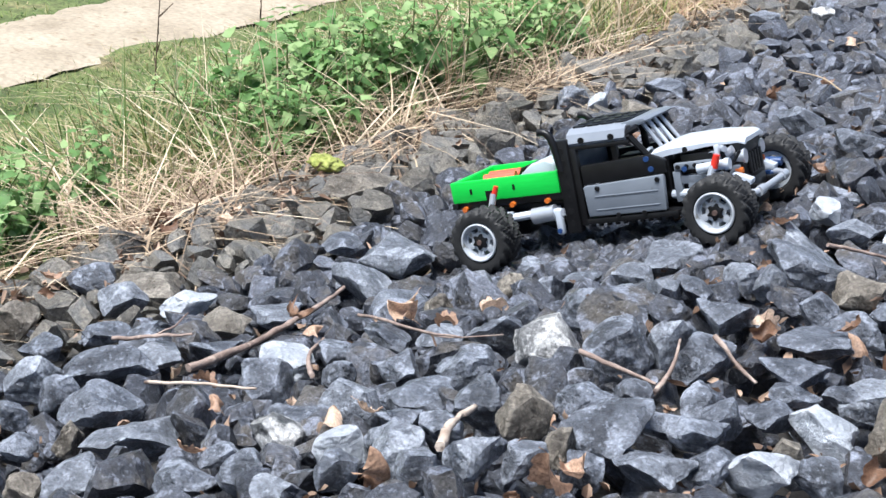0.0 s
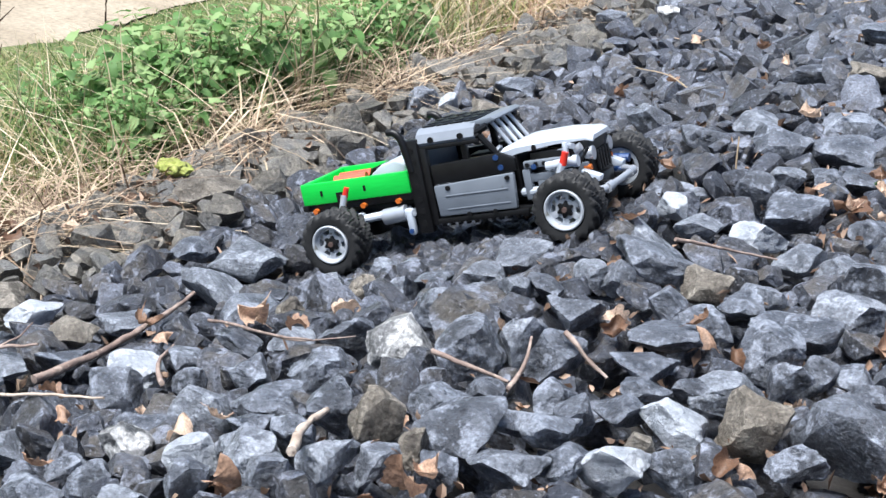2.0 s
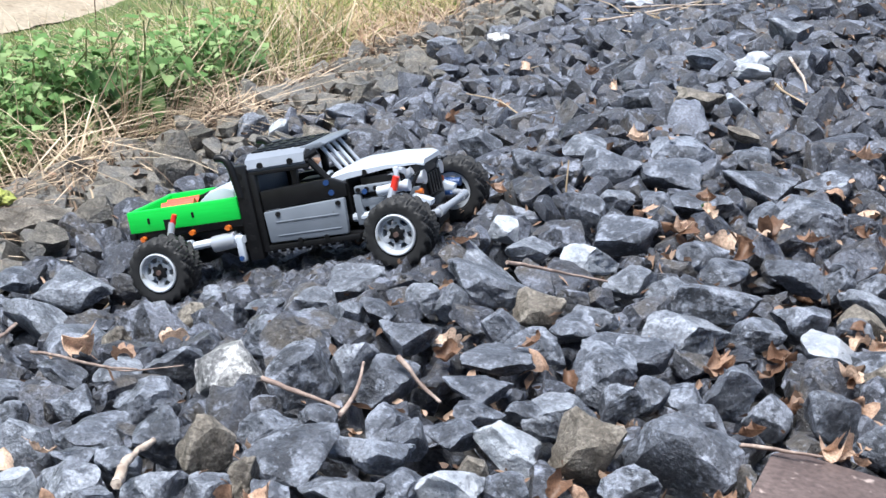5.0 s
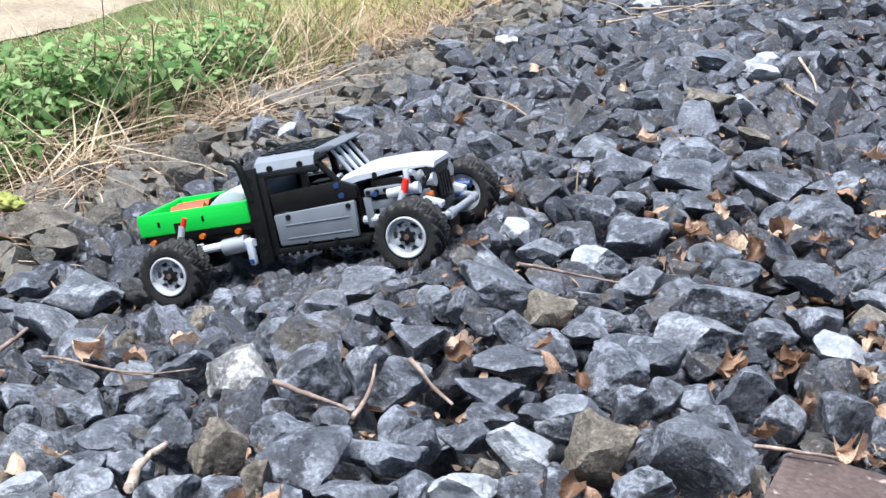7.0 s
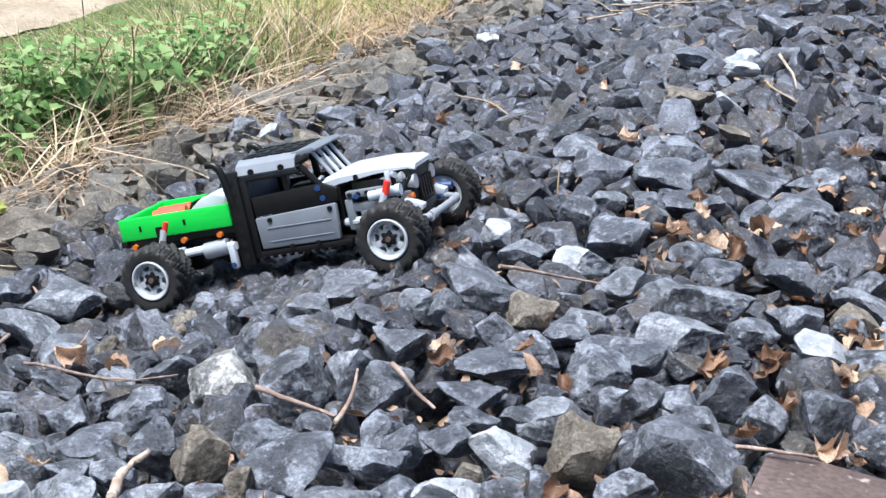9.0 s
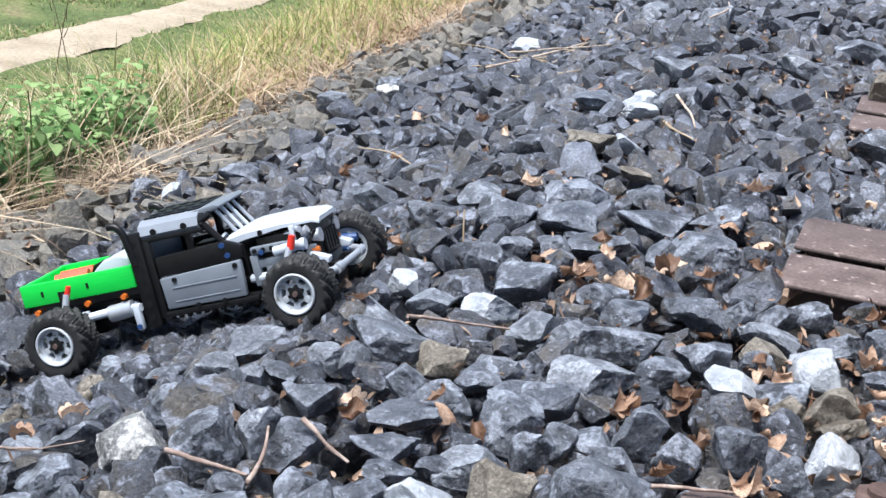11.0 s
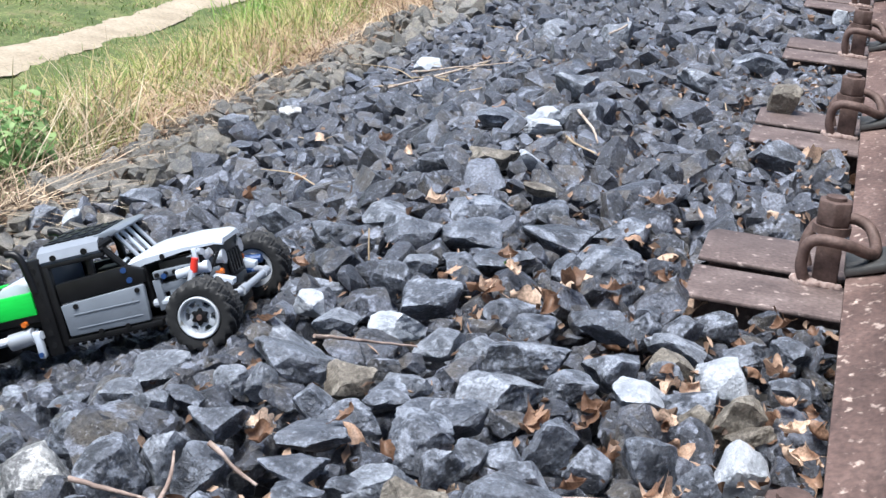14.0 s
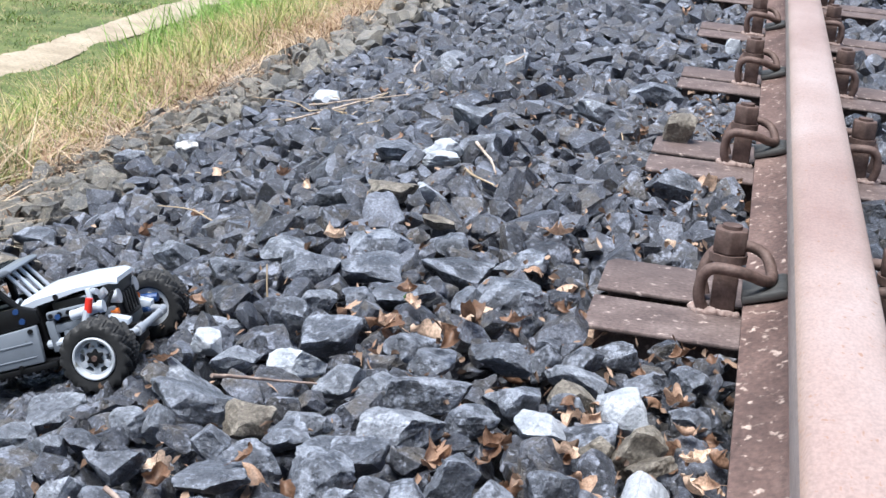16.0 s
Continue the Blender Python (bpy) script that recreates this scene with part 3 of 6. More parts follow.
set_stone(-0.574, -0.821, 0.0186, 0.0158, 0.0132, 20, G)
set_stone(-0.624, -0.809, 0.0166, 0.0141, 0.0130, 20, W)
set_stone(-0.519, -0.816, 0.0215, 0.0183, 0.0103, 20, G)
set_stone(-0.495, -0.802, 0.0150, 0.0127, 0.0105, 20, G)
set_stone(-0.462, -0.785, 0.0134, 0.0114, 0.0098, 20, S)
set_stone(-0.434, -0.752, 0.0239, 0.0203, 0.0101, 20, G)
set_stone(-0.406, -0.730, 0.0189, 0.0161, 0.0081, 20, S)
set_stone(-0.491, -0.431, 0.0133, 0.0113, 0.0136, 20, G)
set_stone(-0.479, -0.376, 0.0368, 0.0300, 0.0132, 20, S)
set_stone(-0.440, -0.457, 0.0161, 0.0137, 0.0165, 20, S)
set_stone(-0.431, -0.393, 0.0213, 0.0181, 0.0113, 20, T)
set_stone(-0.396, -0.420, 0.0197, 0.0167, 0.0098, 20, S)
set_stone(-0.388, -0.379, 0.0202, 0.0172, 0.0073, 20, G)
set_stone(-0.413, -0.463, 0.0224, 0.0190, 0.0116, 20, S)
set_stone(-0.365, -0.427, 0.0259, 0.0220, 0.0093, 20, S)
set_stone(-0.384, -0.283, 0.0262, 0.0223, 0.0127, 20, G)
set_stone(-0.349, -0.284, 0.0236, 0.0201, 0.0131, 20, G)
set_stone(-0.314, -0.285, 0.0398, 0.0300, 0.0143, 20, D)
set_stone(-0.316, -0.359, 0.0335, 0.0285, 0.0121, 20, G)
set_stone(-0.269, -0.325, 0.0226, 0.0192, 0.0125, 20, S)
set_stone(-0.215, -0.294, 0.0284, 0.0242, 0.0102, 20, W)
set_stone(-0.242, -0.251, 0.0259, 0.0220, 0.0155, 20, S)
set_stone(-0.201, -0.240, 0.0164, 0.0140, 0.0114, 20, S)
set_stone(-0.331, -0.437, 0.0233, 0.0198, 0.0113, 20, S)
set_stone(-0.419, -0.511, 0.0268, 0.0228, 0.0096, 20, S)
set_stone(-0.415, -0.572, 0.0236, 0.0201, 0.0100, 20, S)
set_stone(-0.348, -0.482, 0.0227, 0.0193, 0.0173, 20, S)
set_stone(-0.354, -0.567, 0.0252, 0.0214, 0.0120, 20, G)
set_stone(-0.323, -0.521, 0.0159, 0.0135, 0.0140, 20, D)
set_stone(-0.309, -0.498, 0.0151, 0.0129, 0.0120, 20, D)
set_stone(-0.287, -0.485, 0.0162, 0.0138, 0.0095, 20, S)
set_stone(-0.262, -0.448, 0.0227, 0.0193, 0.0186, 20, S)
set_stone(-0.273, -0.523, 0.0255, 0.0217, 0.0158, 20, D)
set_stone(-0.229, -0.456, 0.0173, 0.0147, 0.0154, 20, D)
set_stone(-0.188, -0.423, 0.0196, 0.0167, 0.0212, 20, S)
set_stone(-0.368, -0.634, 0.0258, 0.0220, 0.0157, 20, W)
set_stone(-0.323, -0.599, 0.0225, 0.0191, 0.0209, 20, T)
set_stone(-0.264, -0.577, 0.0375, 0.0300, 0.0257, 20, D)
set_stone(-0.372, -0.679, 0.0107, 0.0091, 0.0109, 20, T)
set_stone(-0.349, -0.688, 0.0175, 0.0149, 0.0119, 20, S)
set_stone(-0.285, -0.631, 0.0199, 0.0169, 0.0119, 20, D)
set_stone(-0.400, -0.639, 0.0204, 0.0174, 0.0099, 20, S)
set_stone(-0.401, -0.598, 0.0173, 0.0147, 0.0062, 20, S)
set_stone(-0.376, -0.580, 0.0135, 0.0115, 0.0070, 20, D)
set_stone(-0.434, -0.252, 0.0234, 0.0199, 0.0108, 20, W)
set_stone(-0.519, -0.240, 0.0164, 0.0140, 0.0110, 20, W)
set_stone(-0.481, -0.276, 0.0221, 0.0187, 0.0110, 20, G)
set_stone(-0.497, -0.344, 0.0283, 0.0240, 0.0102, 20, G)
set_stone(-0.470, -0.142, 0.0212, 0.0180, 0.0171, 20, D)
set_stone(-0.421, -0.185, 0.0281, 0.0239, 0.0136, 20, S)
set_stone(-0.391, -0.035, 0.0304, 0.0258, 0.0129, 20, D)
set_stone(-0.355, 0.070, 0.0406, 0.0300, 0.0147, 20, D)
set_stone(-0.289, -0.011, 0.0357, 0.0300, 0.0222, 20, D)
set_stone(-0.325, -0.015, 0.0221, 0.0187, 0.0129, 20, S)
set_stone(-0.341, -0.176, 0.0328, 0.0279, 0.0118, 20, D)
set_stone(-0.322, -0.201, 0.0247, 0.0210, 0.0089, 20, S)
set_stone(-0.269, -0.163, 0.0275, 0.0234, 0.0134, 20, S)
set_stone(-0.235, -0.116, 0.0153, 0.0130, 0.0142, 20, D)
set_stone(-0.296, 0.153, 0.0329, 0.0280, 0.0119, 20, S)
set_stone(-0.549, 0.095, 0.0275, 0.0234, 0.0099, 20, G)
set_stone(-0.586, 0.040, 0.0270, 0.0230, 0.0135, 20, S)
set_stone(-0.713, 0.216, 0.0303, 0.0258, 0.0233, 20, D)
set_stone(-0.501, 0.020, 0.0320, 0.0272, 0.0136, 20, S)
set_stone(-0.446, 0.038, 0.0378, 0.0300, 0.0136, 20, S)
set_stone(-0.456, 0.144, 0.0369, 0.0300, 0.0133, 20, D)
set_stone(-0.382, 0.181, 0.0247, 0.0210, 0.0105, 20, S)
set_stone(-0.552, -0.126, 0.0327, 0.0278, 0.0139, 20, D)
set_stone(-0.564, -0.183, 0.0212, 0.0180, 0.0107, 20, D)
set_stone(-0.425, -0.057, 0.0193, 0.0164, 0.0117, 20, S)
set_stone(-0.463, -0.084, 0.0191, 0.0162, 0.0099, 20, G)
set_stone(-0.437, 0.711, 0.0431, 0.0300, 0.0176, 20, D)
set_stone(-0.479, 0.594, 0.0264, 0.0224, 0.0095, 20, W)
set_stone(-0.547, 0.635, 0.0387, 0.0300, 0.0139, 20, S)
set_stone(-0.498, 0.380, 0.0311, 0.0264, 0.0132, 20, T)
set_stone(-0.560, 0.352, 0.0276, 0.0235, 0.0140, 20, D)
set_stone(-0.449, 0.384, 0.0206, 0.0175, 0.0074, 20, W)
set_stone(-0.414, 0.262, 0.0194, 0.0165, 0.0073, 20, T)
set_stone(-0.489, 0.886, 0.0337, 0.0286, 0.0197, 20, G)
set_stone(-1.018, 1.109, 0.0198, 0.0168, 0.0247, 20, D)
set_stone(-1.058, 0.374, 0.0139, 0.0118, 0.0160, 20, W)
set_stone(-1.105, 0.386, 0.0219, 0.0186, 0.0180, 20, G)
set_stone(-1.101, -0.108, 0.0475, 0.0300, 0.0171, 20, T)
set_stone(-0.152, -0.237, 0.0248, 0.0211, 0.0200, 14, W)
set_stone(-0.136, -0.313, 0.0246, 0.0209, 0.0201, 14, T)
set_stone(-0.166, -0.322, 0.0156, 0.0133, 0.0081, 14, T)
set_stone(-0.121, -0.410, 0.0228, 0.0194, 0.0210, 14, W)
set_stone(-0.121, -0.337, 0.0186, 0.0158, 0.0067, 14, T)
set_stone(-0.097, -0.227, 0.0189, 0.0160, 0.0125, 14, D)
set_stone(-0.173, -0.302, 0.0249, 0.0212, 0.0090, 14, D)
set_stone(-0.202, -0.167, 0.0274, 0.0233, 0.0099, 14, G)
set_stone(-0.198, -0.218, 0.0241, 0.0205, 0.0134, 14, T)
set_stone(-0.150, -0.445, 0.0183, 0.0155, 0.0140, 14, S)
set_stone(-0.172, -0.091, 0.0195, 0.0166, 0.0170, 14, D)
set_stone(-0.200, -0.117, 0.0206, 0.0175, 0.0121, 14, D)
set_stone(-0.234, -0.136, 0.0153, 0.0130, 0.0157, 14, S)
set_stone(-0.105, -0.128, 0.0176, 0.0150, 0.0122, 14, S)
set_stone(-0.139, -0.147, 0.0225, 0.0191, 0.0081, 14, S)
set_stone(-0.881, 0.033, 0.0284, 0.0241, 0.0308, 14, G)
set_stone(-0.836, -0.087, 0.0162, 0.0137, 0.0182, 14, T)
set_stone(-0.968, 0.324, 0.0330, 0.0280, 0.0210, 14, T)
set_stone(-1.009, 0.499, 0.0357, 0.0300, 0.0128, 14, S)
set_stone(-1.085, 1.016, 0.0241, 0.0205, 0.0192, 14, G)
set_stone(-1.004, 1.071, 0.0195, 0.0166, 0.0227, 14, V)
set_stone(-0.681, -0.065, 0.0230, 0.0196, 0.0170, 14, S)
set_stone(-0.650, -0.028, 0.0219, 0.0186, 0.0139, 14, T)
set_stone(-0.776, 0.054, 0.0219, 0.0186, 0.0152, 14, S)
set_stone(-0.757, -0.066, 0.0263, 0.0224, 0.0131, 14, T)
set_stone(-0.685, 1.685, 0.0256, 0.0217, 0.0230, 14, G)
set_stone(-0.902, 1.604, 0.0352, 0.0299, 0.0215, 14, W)
set_stone(-0.380, -0.712, 0.0235, 0.0190, 0.0140, 14, W)
set_stone(-0.490, 0.650, 0.0300, 0.0200, 0.0140, 14, W)
set_stone(-0.165, 0.655, 0.0420, 0.0260, 0.0200, 14, D)
set_stone(-0.310, 1.060, 0.0420, 0.0260, 0.0170, 14, G)
set_stone(-0.250, 1.350, 0.0500, 0.0320, 0.0230, 30, S)
set_stone(-0.510, 1.410, 0.0330, 0.0260, 0.0220, 14, G)
set_stone(-0.700, 1.810, 0.0330, 0.0250, 0.0200, 14, G)
set_stone(-0.128, 2.102, 0.0195, 0.0166, 0.0172, 14, W)
set_stone(-1.153, -0.496, 0.0281, 0.0239, 0.0156, 31, D)
set_stone(-1.082, -0.491, 0.0357, 0.0300, 0.0129, 31, T)
set_stone(-1.080, -0.536, 0.0242, 0.0205, 0.0154, 31, G)
set_stone(-1.015, -0.514, 0.0265, 0.0226, 0.0113, 31, W)
set_stone(-1.131, -0.620, 0.0196, 0.0167, 0.0156, 31, T)
set_stone(-0.985, -0.592, 0.0302, 0.0257, 0.0111, 31, D)
set_stone(-1.027, -0.609, 0.0254, 0.0216, 0.0091, 31, D)
set_stone(-0.946, -0.542, 0.0230, 0.0195, 0.0114, 31, T)
set_stone(-0.919, -0.503, 0.0232, 0.0197, 0.0084, 31, G)
set_stone(-0.970, -0.668, 0.0408, 0.0300, 0.0147, 31, D)
set_stone(-1.045, -0.667, 0.0198, 0.0168, 0.0084, 31, D)
set_stone(-0.943, -0.634, 0.0218, 0.0185, 0.0083, 31, G)
set_stone(-0.907, -0.603, 0.0231, 0.0196, 0.0093, 31, S)
set_stone(-0.821, -0.613, 0.0233, 0.0198, 0.0099, 31, W)
set_stone(-1.004, -0.719, 0.0225, 0.0191, 0.0162, 31, G)
set_stone(-0.961, -0.733, 0.0161, 0.0137, 0.0139, 31, S)
set_stone(-0.907, -0.739, 0.0315, 0.0267, 0.0149, 31, S)
set_stone(-0.809, -0.656, 0.0226, 0.0192, 0.0096, 31, S)
set_stone(-0.840, -0.778, 0.0361, 0.0300, 0.0141, 31, G)
set_stone(-0.883, -0.800, 0.0128, 0.0109, 0.0160, 31, T)
set_stone(-0.911, -0.825, 0.0149, 0.0127, 0.0091, 31, S)
set_stone(-0.958, -0.784, 0.0134, 0.0114, 0.0124, 31, S)
set_stone(-0.696, -0.786, 0.0215, 0.0183, 0.0164, 31, V)
set_stone(-0.700, -0.758, 0.0220, 0.0187, 0.0107, 31, S)
set_stone(-0.593, -0.802, 0.0182, 0.0155, 0.0101, 31, G)
set_stone(-0.542, -0.847, 0.0153, 0.0130, 0.0137, 31, S)
set_stone(-0.674, -0.849, 0.0175, 0.0149, 0.0148, 31, S)
set_stone(-0.720, -0.817, 0.0155, 0.0132, 0.0079, 31, S)
set_stone(-0.602, -0.850, 0.0159, 0.0135, 0.0122, 31, S)
set_stone(-0.710, -0.863, 0.0205, 0.0175, 0.0100, 31, S)
set_stone(-0.816, -0.865, 0.0218, 0.0185, 0.0093, 31, G)
set_stone(-0.617, -0.881, 0.0191, 0.0163, 0.0069, 31, G)
set_stone(-0.850, -0.875, 0.0160, 0.0136, 0.0094, 31, T)
stones = under + settle(TOE - 0.03, -0.05, -1.15, 2.4, 720, 3.6, 0.0115, 0.0295, 8, 0.006)
# small broken bits in the gaps
grit = settle(TOE - 0.03, -0.05, -1.15, 1.6, 760, 1.0, 0.0055, 0.0105, 7, -0.006)
far = settle(TOE - 0.03, -0.05, 2.4, 7.5, 660, 1.6, 0.014, 0.033, 5, 0.010)
inner = settle(0.05, 0.62, -0.4, 6.0, 560, 1.5, 0.014, 0.032, 4, 0.0)


def stone_on_sleeper():
    v, f = HIGH[4]
    me = bpy.data.meshes.new("loose_stone")
    me.from_pydata((v / np.abs(v).max(0)).tolist(), [], f)
    me.materials.append(M_STONE_TAN)
    me.shade_smooth()
    me.set_sharp_from_angle(angle=radians(24))
    ob = tagged(new("loose_stone", me), "olive-brown broken stone lying on a sleeper end", "stone")
    ob.matrix_basis = pose(-0.180, 0.955, 0.021, 0, 0, 25) @ Matrix.Diagonal((0.027, 0.022, 0.0235, 1))


def stone_pose(x, y, z, r):
    turn = Euler((rng.normal() * 0.45, rng.normal() * 0.45, rng.random() * 6.283)).to_matrix()
    return Matrix.Translation((x, y, z)) @ turn.to_4x4() @ Matrix.Diagonal((r * rng.uniform(1.0, 1.5), r * rng.uniform(0.85, 1.15), r * rng.uniform(0.62, 1.0), 1))


def join_stones(name, rows, shapes, mat=None):
    vs, fs, base = [], [], 0
    for x, y, z, r, _ in rows:
        v, f = shapes[rng.integers(len(shapes))]
        m = np.array(stone_pose(x, y, z, r))
        vs.append(v @ m[:3, :3].T + m[:3, 3])
        fs.append(np.array(f) + base)
        base += len(v)
    v, f = np.concatenate(vs), np.concatenate(fs)
    me = bpy.data.meshes.new(name)
    me.vertices.add(len(v))
    me.vertices.foreach_set("co", v.ravel())
    me.loops.add(f.size)
    me.loops.foreach_set("vertex_index", f.ravel())
    me.polygons.add(len(f))
    me.polygons.foreach_set("loop_start", np.arange(0, f.size, 3))
    me.update(calc_edges=True)
    me.validate()
    me.materials.append(mat or M_BALLAST)
    me.shade_smooth()
    me.set_sharp_from_angle(angle=radians(24))
    ob = tagged(new(name, me), kind="stuff")
    ob.parent = ballast
    return ob


def ballast_stones():
    near_rows = [s for s in stones if s[1] < -0.15 and s[4] > -0.03]
    single = sorted(near_rows, key=lambda s: s[1])[:150]
    taken = {id(s) for s in single}
    meshes = []
    for k, (v, f) in enumerate(HIGH):
        me = bpy.data.meshes.new("stone")
        me.from_pydata(v.tolist(), [], f)
        me.materials.append(M_STONE)
        me.shade_smooth()
        me.set_sharp_from_angle(angle=radians(24))
        meshes.append(me)
    for s in single:
        ob = new("stone", meshes[rng.integers(len(meshes))])
        ob.parent = ballast
        ob.matrix_basis = stone_pose(*s[:4])
    def dusty(s):
        return s[0] < -1.04 + 0.09 * noise.noise((s[0] * 9, s[1] * 9, 2))
    rest = [s for s in stones if id(s) not in taken and not dusty(s)]
    deep = [s for s in rest if s[4] <= -0.024]
    top = [s for s in rest if s[4] > -0.024]
    edge = [s for s in stones + far if id(s) not in taken and dusty(s)]
    join_stones("stones_at_the_edge", [s for s in edge if s[4] > -0.024 and s[1] < 3.0], LOW, M_DUSTY)
    join_stones("stones_under_the_edge", [s for s in edge if s[4] <= -0.024 or s[1] >= 3.0], ROUGH, M_DUSTY)
    join_stones("stones_close", [s for s in top if s[1] < 0.3], MID)
    join_stones("stones_beyond", [s for s in top if s[1] >= 0.3], LOW)
    join_stones("stones_beneath", deep, ROUGH)
    join_stones("stone_chips", grit, CHIP)
    join_stones("stones_far", [s for s in far if not dusty(s) and s[4] > -0.03 and s[1] < 4.5], LOW)
    join_stones("stones_far_beneath", [s for s in far if not dusty(s) and (s[4] <= -0.03 or s[1] >= 4.5)], ROUGH)
    join_stones("stones_between_rails", [s for s in inner if s[1] < 2.0], LOW)
    join_stones("stones_between_far_rails", [s for s in inner if s[1] >= 2.0], ROUGH)
    join_stones("stones_behind", settle(TOE - 0.03, -0.05, -4.7, -1.10, 460, 1.1, 0.022, 0.038, 2, 0.006) + settle(0.05, 1.78, -4.7, -0.4, 360, 1.0, 0.022, 0.038, 2, 0.002) + settle(0.62, 1.78, -0.4, 8.0, 360, 1.0, 0.022, 0.038, 2, 0.002) + settle(TOE - 0.03, 0.62, 7.5, 12.0, 360, 1.0, 0.022, 0.038, 2, 0.006), ROUGH)


ballast_stones()
stone_on_sleeper()


# ---- rail and sleepers ----
def rail():
    half = [(0.0625, 0.004), (0.0625, 0.013), (0.030, 0.022), (0.014, 0.030), (0.0075, 0.045), (0.0070, 0.095), (0.012, 0.108), (0.0335, 0.116), (0.0335, 0.142), (0.029, 0.151), (0.018, 0.1545), (0.0, 0.155)]
    poly = [(-x, z) for x, z in half] + [(x, z) for x, z in half[-2::-1]]
    root = thing("rail", "rust-brown steel rail with a worn lighter running surface", "rail")
    bm = bmesh.new()
    add_prism(bm, [p for p in poly if p[1] < 0.117], -4, 14)
    part("foot_and_web", bm, M_RUST, root, smooth=40)
    bm = bmesh.new()
    add_prism(bm, [p for p in poly if p[1] > 0.112], -4, 14)
    head = part("head", bm, M_HEAD, root, "grey-brown rail head with the lit side's sheen in its colour", smooth=40)
    bm = bmesh.new()
    add_prism(bm, [(-0.0325, 0.1445), (-0.0288, 0.1518), (-0.018, 0.1553), (0.0, 0.1558), (0.018, 0.1553), (0.0288, 0.1518), (0.0325, 0.1445), (0.0, 0.140)], -4, 14)
    part("running_surface", bm, M_RUNNING, head, "smooth worn pinkish running surface", smooth=50)


def steel_sleeper():
    """Two steel beams side by side with a stud, nut, spring clip and clamp plate at each side of the rail."""
    root = thing("steel_sleeper", "rusty brown steel sleeper of two beams under the rail", "sleeper", "sleepers under the rail")
    for y0, y1, cut in ((-0.012, 0.093, 0.0), (0.122, 0.243, 0.014)):
        bm = bmesh.new()
        add_prism(bm, [(-0.214, y0), (1.2, y0), (1.2, y1), (-0.214 + cut * 0.6, y1), (-0.214, y1 - cut)], -0.0048, 0.0, "z", 0.0016)
        yc = (y0 + y1) / 2
        add_box(bm, (-0.205, yc - 0.005, -0.09), (1.2, yc + 0.005, -0.0044))
        add_box(bm, (-0.21, y0 + 0.006, -0.1), (1.2, y1 - 0.006, -0.09), 0.002)
        part("beam", bm, M_PLATE, root, smooth=35)
    for s in (-1, 1):
        def at(x, y, z):
            return (s * (0.084 + (x - 0.084) * 0.86), 0.107 + (y - 0.107) * 0.86, z * 0.9)
        bm = bmesh.new()
        add_box(bm, at(0.098, 0.086, -0.012), at(0.068, 0.128, 0.058), 0.003)
        stud = part("stud", bm, M_NUT, root, "welded rusty stud block", smooth=40)
        bm = bmesh.new()
        q = random.Random(5)
        ring = [(0.118, 0.096), (0.112, 0.086), (0.102, 0.081), (0.092, 0.082), (0.082, 0.081), (0.072, 0.083), (0.064, 0.086)]
        for (xa, ya), (xb, yb) in zip(ring, ring[1:]):
            add_tube(bm, [at(xa, ya, 0.001), at((xa + xb) / 2, (ya + yb) / 2 - q.uniform(0, 0.004), q.uniform(0.001, 0.004)), at(xb, yb, 0.001)], q.uniform(0.0035, 0.006), 7)
        part("weld", bm, M_WELD, stud, "pale crusty weld bead", smooth=60)
        bm = bmesh.new()
        add_cyl(bm, at(0.084, 0.107, 0.068), at(0.084, 0.107, 0.096), 0.0190, seg=6)
        bmesh.ops.bevel(bm, geom=bm.edges[:], offset=0.0022, segments=2, affect="EDGES", profile=0.5)
        add_cyl(bm, at(0.084, 0.107, 0.095), at(0.084, 0.107, 0.1), 0.0105, seg=14)
        part("nut", bm, M_NUT, root, "heavy rusty hexagon nut", smooth=40)
        bm = bmesh.new()
        add_cyl(bm, at(0.084, 0.107, 0.058), at(0.084, 0.107, 0.0675), 0.0195, seg=20)
        part("washer", bm, M_NUT, root, smooth=40)
        bm = bmesh.new()
        wire = [at(0.106, 0.083, 0.004), at(0.112, 0.078, 0.022), at(0.110, 0.075, 0.044), at(0.100, 0.072, 0.055), at(0.080, 0.072, 0.056), at(0.058, 0.078, 0.052), at(0.040, 0.092, 0.044),
                at(0.031, 0.110, 0.040), at(0.030, 0.135, 0.043), at(0.038, 0.155, 0.056), at(0.056, 0.160, 0.064), at(0.080, 0.155, 0.064), at(0.102, 0.148, 0.055), at(0.112, 0.142, 0.03), at(0.106, 0.138, 0.006)]
        add_tube(bm, bend(wire, 5), 0.0062, 10)
        part("spring_clip", bm, M_NUT, root, "bent rusty spring steel clip", smooth=60)
        bm = bmesh.new()
        tilt = [(s * 0.064, 0.014), (s * 0.066, 0.024), (s * 0.060, 0.024), (s * 0.026, 0.036), (s * 0.020, 0.036), (s * 0.020, 0.028)]
        add_prism(bm, tilt, 0.082, 0.150, "y", 0.0025)
        part("clamp_plate", bm, M_CLAMP, root, "dark grey steel clamp plate on the rail foot", smooth=40)
    return root


rail()
sleeper = steel_sleeper()
for k in range(-5, 18):
    if k == 0:
        continue
    copy_thing(sleeper, pose(0, 0.745 * k, 0))


